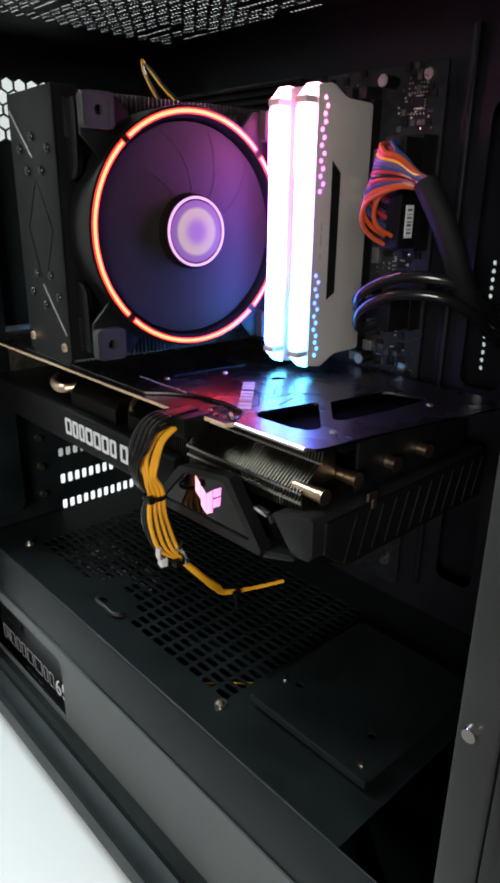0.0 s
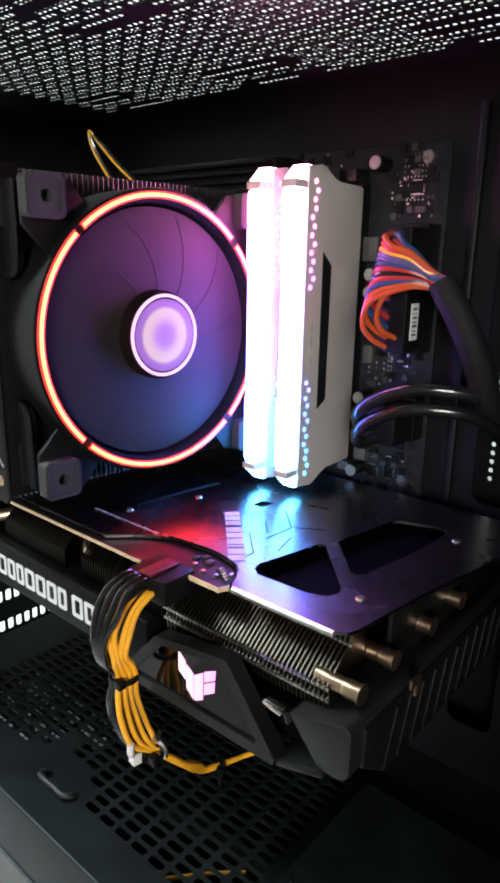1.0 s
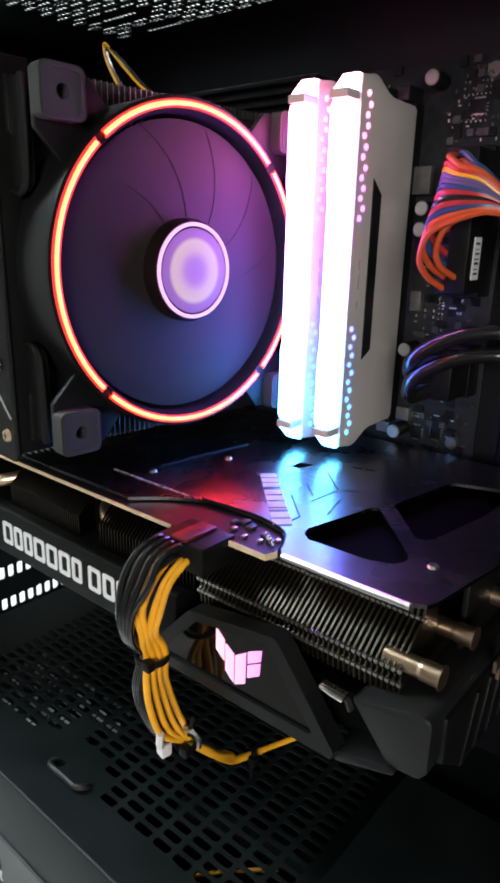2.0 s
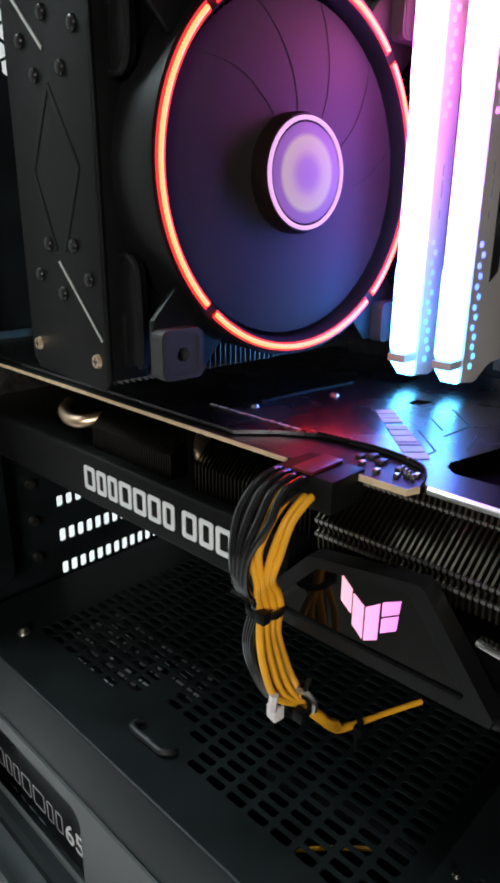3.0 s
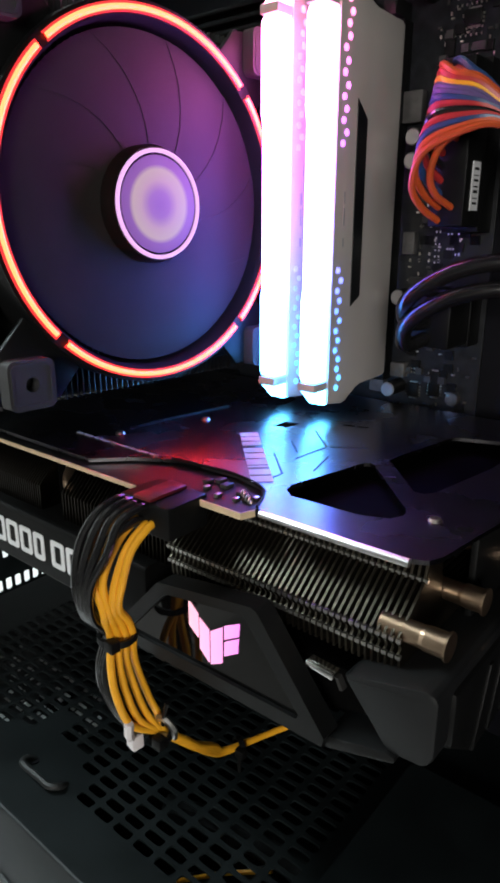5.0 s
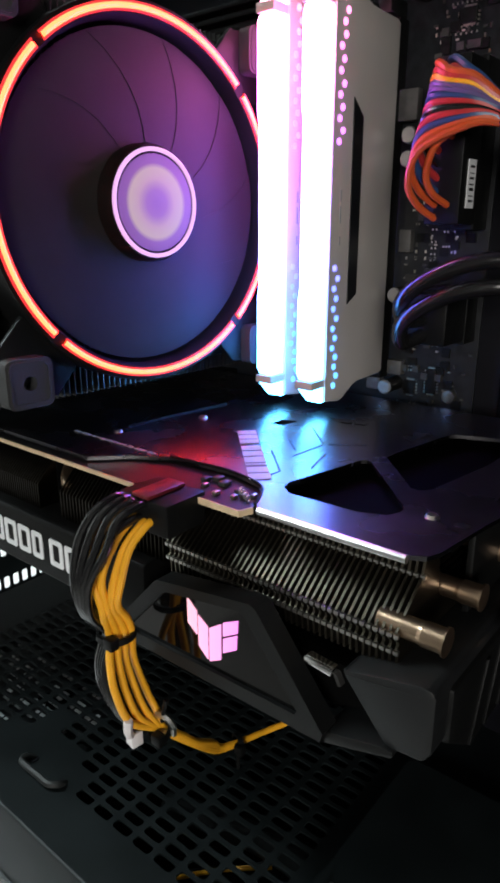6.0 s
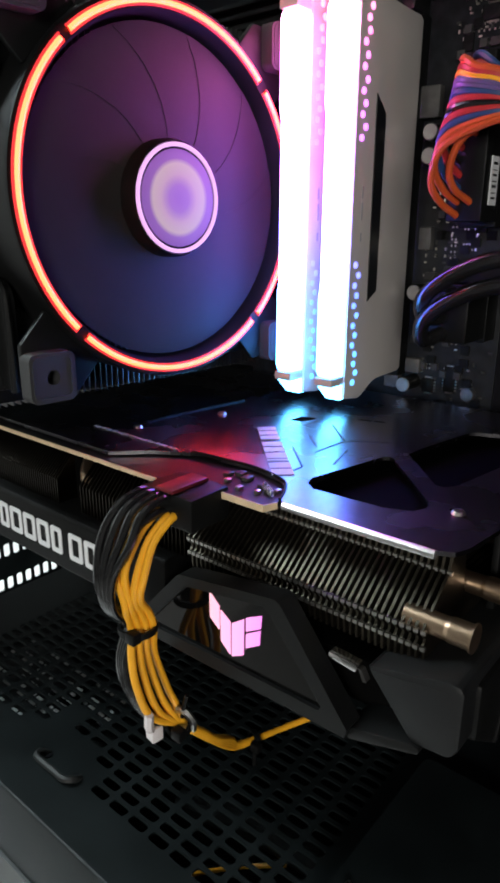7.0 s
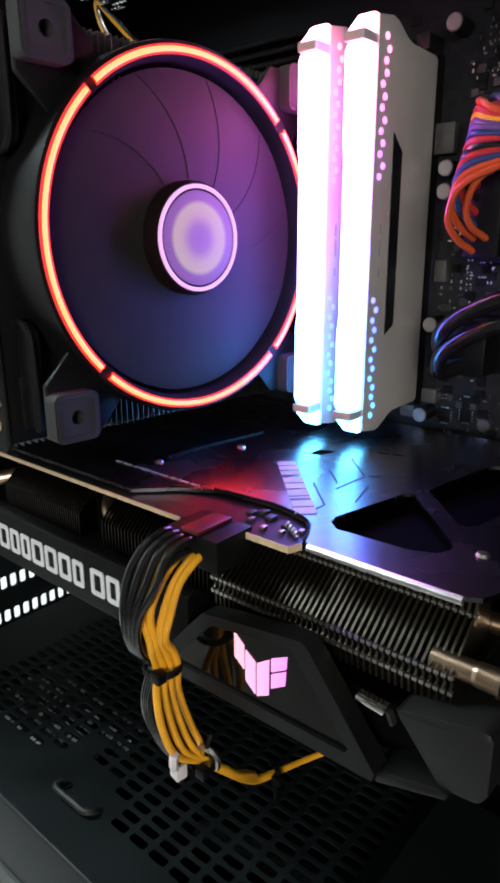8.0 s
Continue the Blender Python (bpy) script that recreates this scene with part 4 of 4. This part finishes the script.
part("frame_chamfer", prism(B(), [(-0.1435, 0.1085), (-0.1497, 0.1052), (-0.1380, 0.0985), (-0.1320, 0.0985)], "x", 0.0250, 0.1040), SATIN_PLASTIC, emblem)
part("emblem_glass", prism(B(), INN, "y", -0.1488, -0.1450), GLASS_BLACK, emblem, "glossy black panel")
for q in ([(0.0580, 0.1290), (0.0617, 0.1258), (0.0617, 0.1180), (0.0580, 0.1209)], [(0.0621, 0.1249), (0.0658, 0.1224), (0.0658, 0.1116), (0.0621, 0.1148)], [(0.0663, 0.1224), (0.0708, 0.1254), (0.0706, 0.1136), (0.0662, 0.1113)],
          [(0.0714, 0.1260), (0.0770, 0.1288), (0.0767, 0.1247), (0.0714, 0.1216)], [(0.0714, 0.1210), (0.0766, 0.1241), (0.0763, 0.1194), (0.0713, 0.1163)]):
    cu, cv = sum(a for a, b in q) / 4, sum(b for a, b in q) / 4
    q = [(cu + (a - cu) * 0.94, cv + (b - cv) * 0.965) for a, b in q]
    part("emblem_block", prism(B(), q, "y", -0.1492, -0.1487), LOGO_GLOW, emblem, "glowing pink emblem block", flat=True)
part("lower_rail", prism(B(), [(0.1025, 0.1048), (0.1045, 0.1038), (0.1225, 0.1096), (0.1228, 0.1112), (0.1205, 0.1118), (0.1030, 0.1072)], "y", -0.1478, -0.1300, 0.0006), SATIN_PLASTIC, gpu, "slim rail below the end of the card")
part("chrome_bar", prism(B(), [(0.0966, 0.1244), (0.0970, 0.1262), (0.1052, 0.1256), (0.1048, 0.1236)], "y", -0.1474, -0.1440, 0.0004), SILVER, gpu, "small chrome bar")
part("chrome_tick", prism(B(), [(0.1048, 0.1240), (0.1056, 0.1240), (0.1072, 0.1212), (0.1062, 0.1208)], "y", -0.1460, -0.1440), CHIP, gpu)
part("recess_screw", rod(B(), (0.1165, -0.1380, 0.1120), (0.1165, -0.1400, 0.1122), 0.0016, 0.0012, 12), TIN, gpu)
# the brand on the long band, as plain white shapes of the letters' size
bm = B()
x = -0.0800
for k, w in enumerate((0.0078, 0.0066, 0.0064, 0.0080, 0.0078, 0.0076, 0.0066, 0.0078, 0.0072, 0.0082)):
    if k == 7:
        x += 0.0030
    cut_plate(bm, rounded(x, x + w, 0.1120, 0.1226, 0.0012), [rounded(x + 0.0019, x + w - 0.0019, 0.1139, 0.1207, 0.0006)], "y", -0.1439, -0.14435)
    x += w + 0.0014
part("brand_print", bm, WHITE_PRINT, gpu, "white printed brand as plain bars", flat=True)
# fins: one long stack at the free end and two short ones behind the band
FOLDS = ((-0.1290, 0.1478), (-0.1413, 0.1377), (-0.1410, 0.1331))
bm = prism(B(), [(-0.050, 0.1400), (-0.1190, 0.1400), (-0.1200, 0.1535), (-0.1275, 0.1535), (-0.1290, 0.1480), (-0.1408, 0.1386), (-0.1415, 0.1377), (-0.1412, 0.1366), (-0.1398, 0.1352), (-0.1398, 0.1342), (-0.1412, 0.1332), (-0.1400, 0.1322), (-0.1395, 0.1275), (-0.050, 0.1275)], "x", 0.0418, 0.0425)
for y, z in FOLDS:
    box(bm, 0.0418, 0.0431, y - 0.0004, y + 0.0006, z - 0.0005, z + 0.0005)
fin = part("fin", bm, FIN_METAL, gpu, "thin metal fin with folded tabs coloured brighter as glints", flat=True)
# glints on the folded tabs, put in as a second, brighter metal
fin.data.materials.append(ALUMINIUM)
for p in list(fin.data.polygons)[-18:]:
    p.material_index = 1
for k in range(1, 43):
    twin("fin", fin, shift(0.00181 * k, 0, 0), gpu)
# added black box for the shade in the fin gaps
part("fin_gap_shade", box(B(), 0.0415, 0.1185, -0.1340, -0.05, 0.1280, 0.1395), SHADE_BLACK, gpu)
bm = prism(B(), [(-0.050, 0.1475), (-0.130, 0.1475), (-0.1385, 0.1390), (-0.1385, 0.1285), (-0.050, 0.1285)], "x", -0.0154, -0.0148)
# short stacks use the darkened copy, so their shade is in the colour
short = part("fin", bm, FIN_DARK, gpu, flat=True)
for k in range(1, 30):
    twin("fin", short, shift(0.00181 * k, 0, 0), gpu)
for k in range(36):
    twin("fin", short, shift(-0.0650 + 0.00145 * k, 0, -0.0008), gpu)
# another black box that darkens the gaps of the short fins
part("fin_gap_shade", box(B(), -0.0800, -0.0285, -0.1300, -0.05, 0.1288, 0.1462), SHADE_BLACK, gpu)
part("inner_frame", box(B(), -0.190, 0.0660, -0.1290, -0.02, 0.1470, 0.1520, 0.0006), BLACK_PLASTIC, gpu)
for pts in ([(-0.1120, -0.130, 0.1400), (-0.1040, -0.1370, 0.1395), (-0.0960, -0.1395, 0.1380), (-0.0880, -0.1380, 0.1385), (-0.0820, -0.130, 0.1400)], [(-0.0300, -0.120, 0.1440), (-0.0200, -0.1310, 0.1405), (-0.0120, -0.1335, 0.1385), (-0.0060, -0.128, 0.1390), (0.0, -0.118, 0.1400)]):
    part("heat_pipe", tube(B(), pts, 0.0030, 12), COPPER, gpu, "bent copper heat pipe")
for y, z in ((-0.1372, 0.1385), (-0.1158, 0.1400), (-0.0877, 0.1400), (-0.0620, 0.1400)):
    bm = B()
    rod(bm, (0.112, y, z), (0.1225, y, z), 0.0028, seg=18)
    rod(bm, (0.1225, y, z), (0.1235, y, z), 0.0028, 0.0031, 18)
    rod(bm, (0.1235, y, z), (0.1285, y, z), 0.0031, 0.0031, 18)
    rod(bm, (0.1285, y, z), (0.1291, y, z), 0.0036, 0.0036, 18)
    part("heat_pipe", bm, COPPER, gpu, "copper heat pipe end")
part("pipe_hook", prism(B(), [(-0.1180, 0.1330), (-0.1180, 0.1365), (-0.1120, 0.1365), (-0.1120, 0.1290), (-0.1145, 0.1290), (-0.1145, 0.1335)], "x", 0.1355, 0.1365), COPPER, gpu)
part("end_frame", box(B(), 0.1215, 0.1235, -0.1100, -0.02, 0.1200, 0.1540, 0.0005), BLACK_PLASTIC, gpu)
for k in range(12):
    y = -0.128 + k * 0.0095
    part("end_rib", prism(B(), [(y, 0.1060), (y + 0.0020, 0.1060), (y + 0.0088, 0.1270), (y + 0.0068, 0.1270)], "x", 0.1328, 0.1338, 0.0003), BLACK_PLASTIC, gpu)
part("slot_bracket", box(B(), -0.1925, -0.1915, -0.150, -0.005, 0.098, 0.162, 0.0003), TIN, gpu)
for cx in (-0.13, -0.03, 0.07):
    part("card_fan", sweep_ring(B(), [(-0.001, 0.001), (-0.001, 0.042), (0.001, 0.042), (0.001, 0.001)], n=40, centre=(0, 0, 0)), BLACK_PLASTIC, gpu, xf=Matrix.Translation((cx, -0.075, 0.0972)) @ pose(0, 0, 0, 0, 90, 0))

# ---- power cable of the card ----
cable = thing("power_cable", (0.045, -0.15, 0.147), "black and yellow power cable plugged into the graphics card", "cable")
plug = part("plug", box(B(), 0.0365, 0.0565, -0.1540, -0.1385, 0.1475, 0.1575, 0.0010), BLACK_PLASTIC, cable)
part("plug_latch", prism(B(), [(0.0430, -0.1544), (0.0500, -0.1544), (0.0500, -0.1400), (0.0430, -0.1400)], "z", 0.1575, 0.1588, 0.0006), DARK_RED, plug, "dark red latch of the plug")
TIE = Vector((0.0392, -0.1600, 0.1150))
rng = random.Random(2)
wires = [(0.0370, 0.1560, "b"), (0.0412, 0.1560, "b"), (0.0454, 0.1560, "b"), (0.0496, 0.1560, "b"), (0.0365, 0.1515, "b"), (0.0405, 0.1515, "y"), (0.0440, 0.1515, "y"), (0.0400, 0.1535, "b"), (0.0470, 0.1515, "b"), (0.0490, 0.1510, "y"), (0.0518, 0.1515, "y")]
nb = ny = 0
for k, (x, z, c) in enumerate(wires):
    x = 0.0430 + (x - 0.0430) * 0.78
    if c == "b":
        # black wires arch far out, meet at the tie and run down in front of the yellow ones
        j = nb
        nb += 1
        col, deep = j % 4, j // 4
        tie = TIE + Vector((-0.0034 + 0.0012 * col, -0.0022 + 0.0026 * deep, 0))
        pts = [(x, -0.1530, z), (x - 0.0002, -0.1570, z + 0.0004), (x - 0.0012, -0.1630, z - 0.0022), (x - 0.0024, -0.1682 + 0.0006 * col, z - 0.0100), (0.0370 + 0.0014 * col, -0.1712 + 0.0012 * deep + 0.0006 * col, 0.1355), (0.0360 + 0.0012 * col, -0.1685 + 0.0016 * deep, 0.1245), tie,
               (0.0365 + 0.0009 * col, -0.1652 + 0.0022 * deep, 0.1060), (0.0380 + 0.0009 * col, -0.1650 + 0.0022 * deep, 0.0975), (0.0408 + 0.0010 * col, -0.1615 + 0.0022 * deep, 0.0870), (0.0450, -0.1560 + 0.0015 * deep, 0.0805)]
        mat, words = WIRE_BLACK, "glossy black wire"
    else:
        # yellow wires spread in depth below the tie, gather at the second tie and trail off under the card
        j = ny
        ny += 1
        f = j / 3
        tie = TIE + Vector((0.0010 + 0.0008 * j, -0.0030 + 0.0020 * j, 0))
        pts = [(x, -0.1530, z), (x, -0.1560, z - 0.0010), (x - 0.0010, -0.1610, z - 0.0060), (x - 0.0030, -0.1655 + 0.0008 * j, z - 0.0160), (tie.x + 0.0012, -0.1660 + 0.0012 * j, 0.1270), (tie.x, tie.y - 0.0014, 0.1205), tie,
               (0.0418 - 0.0022 * f, -0.1650 + 0.0105 * f, 0.1092 - 0.0056 * f), (0.0443 - 0.0021 * f, -0.1658 + 0.0136 * f, 0.1000 - 0.0092 * f), (0.0460 - 0.0008 * f, -0.1625 + 0.0110 * f, 0.0885 - 0.0030 * f), (0.0470 + 0.0004 * j, -0.1530 + 0.0014 * f, 0.0805),
               (0.0462 + 0.0006 * j, -0.1450 + 0.0006 * j, 0.0715), (0.0436 + 0.0007 * j, -0.1350, 0.0600 + 0.0007 * j), (0.0390, -0.1215 + 0.0007 * j, 0.0450 + 0.0006 * j), (0.0372, -0.1120, 0.0375 + 0.0004 * j), (0.0420, -0.0940, 0.0357), (0.0510, -0.0780, 0.0380)]
        mat, words = WIRE_YELLOW, "yellow-orange wire"
    part("wire", tube(B(), pts, 0.00118, 10, 6), mat, cable, words)


def tie_band(centre, axis, r0, r1, tail):
    bm = B()
    a = Vector(axis).normalized()
    u = a.orthogonal().normalized()
    v = a.cross(u)
    ring = []
    for k in range(20):
        t = 2 * math.pi * k / 20
        p = Vector(centre) + u * r0 * math.cos(t) + v * r1 * math.sin(t)
        o = (u * math.cos(t) + v * math.sin(t)) * 0.0009
        ring.append([bm.verts.new(p + a * h + o * s) for h, s in ((-0.0010, 0), (0.0010, 0), (0.0010, 1), (-0.0010, 1))])
    for k in range(20):
        p, q = ring[k], ring[(k + 1) % 20]
        for j in range(4):
            bm.faces.new((p[j], p[(j + 1) % 4], q[(j + 1) % 4], q[j]))
    tail = Vector(tail)
    tube(bm, [Vector(centre) - v * 0.2 * r1 + tail * 0.004, Vector(centre) + tail * 0.009, Vector(centre) + tail * 0.0125], 0.0008, 6, 3)
    box(bm, centre[0] + 0.0012, centre[0] + 0.0050, centre[1] - r1 * 0.8 - 0.002, centre[1] - r1 * 0.8 + 0.0012, centre[2] - 0.0018, centre[2] + 0.0018, 0.0004)
    return bm


part("cable_tie", tie_band(TIE, (0, 0, 1), 0.0050, 0.0050, (-1, -0.1, 0.05)), BLACK_PLASTIC, cable, "black cable tie")
part("cable_tie", tie_band((0.0474, -0.1525, 0.0802), (0.0, 0.6, -0.7), 0.0036, 0.0036, (0.3, 0, 1)), BLACK_PLASTIC, cable, "black cable tie")
part("cable_tie", tie_band((0.0385, -0.1050, 0.0365), (0.4, 1, 0.0), 0.0028, 0.0028, (0, 0, -1)), BLACK_PLASTIC, cable, "black cable tie")
part("white_tag", prism(B(), [(0.0414, -0.1612), (0.0456, -0.1620), (0.0462, -0.1580), (0.0420, -0.1574)], "z", 0.0775, 0.0825, 0.0005), WHITE_NYLON, cable, "small white nylon tag")
part("white_strap", tube(B(), [(0.0440, -0.1606, 0.0815), (0.0462, -0.1636, 0.0855), (0.0470, -0.1640, 0.0905)], 0.0014, 6), WHITE_NYLON, cable, "white nylon strap")
part("clear_loop", tube(B(), [(0.0470, -0.1530, 0.0855), (0.0500, -0.1525, 0.0862), (0.0525, -0.1515, 0.0830), (0.0515, -0.1505, 0.0790)], 0.0011, 6), ALUMINIUM, cable)

# ---- main board cable with coloured wires ----
main = thing("main_power_cable", (0.066, -0.0135, 0.256), "many-coloured main power cable curving into a black sleeve", "cable")
mplug = part("plug", box(B(), 0.0640, 0.0772, -0.0290, -0.0136, 0.2290, 0.2830, 0.0008), BLACK_PLASTIC, main)
part("bar_label", box(B(), 0.0773, 0.0777, -0.0245, -0.0180, 0.2345, 0.2507), WHITE_PRINT, mplug, "white label with black bars")
bm = B()
for k, h in enumerate((0.0008, 0.0004, 0.0010, 0.0005, 0.0008, 0.0003, 0.0009)):
    box(bm, 0.0777, 0.0778, -0.0232, -0.0195, 0.2365 + k * 0.0019, 0.2365 + k * 0.0019 + h)
part("label_bars", bm, LABEL_BLACK, mplug, flat=True)
# each wire leaves the plug, swings out to its bend and sweeps round into the sleeve
BEND = [(0.0732, 0.2775), (0.0716, 0.2732), (0.0708, 0.2690), (0.0690, 0.2620), (0.0664, 0.2530), (0.0646, 0.2425)]
colours = [WIRE_ORANGE, WIRE_RED, WIRE_YELLOW, WIRE_PURPLE, WIRE_PURPLE, WIRE_BLUE, WIRE_RED, WIRE_BLACK, WIRE_RED, WIRE_BLUE, WIRE_ORANGE, WIRE_ORANGE]
for row in range(2):
    for k in range(12) if row == 0 else (0, 1, 2, 3, 4, 5, 10):
        f = k / 11
        i = min(int(f * 5), 4)
        u = f * 5 - i
        bx, bz = (a + (b - a) * u for a, b in zip(BEND[i], BEND[i + 1]))
        bx, bz, by = bx + 0.0042 * row, bz + 0.0012 * row * (1 - 2 * f), -0.0440 + 0.0030 * row
        z = 0.2800 - 0.0490 * f
        around = radians(30 * k + 15 * row)
        ex, ey, ez = 0.0990 + 0.0016 * math.cos(around), -0.0400 + 0.0034 * math.cos(around), 0.2588 + 0.0036 * math.sin(around)
        pts = [(0.0680 + 0.0045 * row, -0.0285, z), ((0.0680 + 0.0045 * row + bx) / 2 - 0.0012, -0.0370, z + (bz - z) * 0.4), (bx, by, bz), (bx + 0.0052, by - 0.0028, bz + (0.2690 - bz) * 0.38), (0.0855 + 0.001 * row, by - 0.0018, 0.2722 - 0.0135 * f), (0.0930, -0.0425 + 0.0012 * row, 0.2658 - 0.0070 * f), (ex, ey, ez), (ex + 0.0040, ey + 0.0006, ez - 0.0060)]
        part("wire", tube(B(), pts, 0.00125, 8, 7), colours[k if k > 9 else (k + 5 * row) % 12], main, "coloured wire")
part("sleeve", tube(B(), [(0.0975, -0.0400, 0.2612), (0.1030, -0.0400, 0.2530), (0.1090, -0.0388, 0.2428), (0.1138, -0.0352, 0.2300), (0.1165, -0.0280, 0.2150), (0.1180, -0.0150, 0.2030), (0.1200, 0.0180, 0.1920)], 0.0058, 18, 8), SLEEVE, main, "black braided sleeve")

# ---- black front port cable ----
usb = thing("front_port_cable", (0.065, -0.012, 0.195), "thick black glossy cable bent away from the board", "cable")
part("plug", box(B(), 0.0610, 0.0765, -0.0300, -0.0112, 0.1855, 0.2045, 0.0010), BLACK_PLASTIC, usb)
for k, (dz, dy) in enumerate(((0.0, 0.0), (-0.0085, 0.001))):
    part("lead", tube(B(), [(0.0670, -0.0285, 0.1950 + dz * 0.7), (0.0632, -0.0370, 0.1955 + dz), (0.0652, -0.0440 + dy, 0.2025 + dz), (0.0738, -0.0468 + dy, 0.2098 + dz), (0.0872, -0.0455, 0.2160 + dz), (0.1010, -0.0420, 0.2180 + dz), (0.1135, -0.0340, 0.2160 + dz), (0.1215, -0.0220, 0.2080 + dz), (0.1235, -0.0050, 0.1960 + dz), (0.1235, 0.0180, 0.1860 + dz)], 0.0029, 12, 8), WIRE_BLACK, usb, "glossy black lead")

# ---- thin yellow fan wires above the cooler ----
fw = thing("fan_wire", (-0.055, -0.08, 0.302), "thin yellow and black fan wires looping above the cooler", "cable")
for k, (m, d) in enumerate(((WIRE_YELLOW, 0.0), (WIRE_BLACK, 0.002))):
    part("wire", tube(B(), [(-0.0450 + d, -0.0780, 0.3030), (-0.0560 + d, -0.0790, 0.3110), (-0.0660 + d, -0.0800, 0.3200), (-0.0745 + d, -0.0800, 0.3270 - abs(d)), (-0.0740 + d, -0.0780, 0.3180), (-0.0700 + d, -0.0700, 0.3030)], 0.0007, 6, 6), m, fw)
# ---- yellow leads lying under the deck ----
under = thing("loose_leads", (0.05, -0.12, -0.012), "loose yellow and black leads under the perforated deck", "cable")
for k in range(2):
    part("wire", tube(B(), [(0.008, -0.138, -0.0300 - 0.002 * k), (0.018, -0.119 + 0.003 * k, -0.0360), (0.029, -0.106, -0.0360 - 0.001 * k), (0.048, -0.095 + 0.004 * k, -0.030)], 0.0011, 6, 6), WIRE_YELLOW if k != 1 else WIRE_BLACK, under)
part("lead", tube(B(), [(-0.01, -0.10, -0.030), (0.05, -0.09, -0.026), (0.11, -0.10, -0.03), (0.15, -0.10, -0.1)], 0.006, 10, 6), SLEEVE, under)
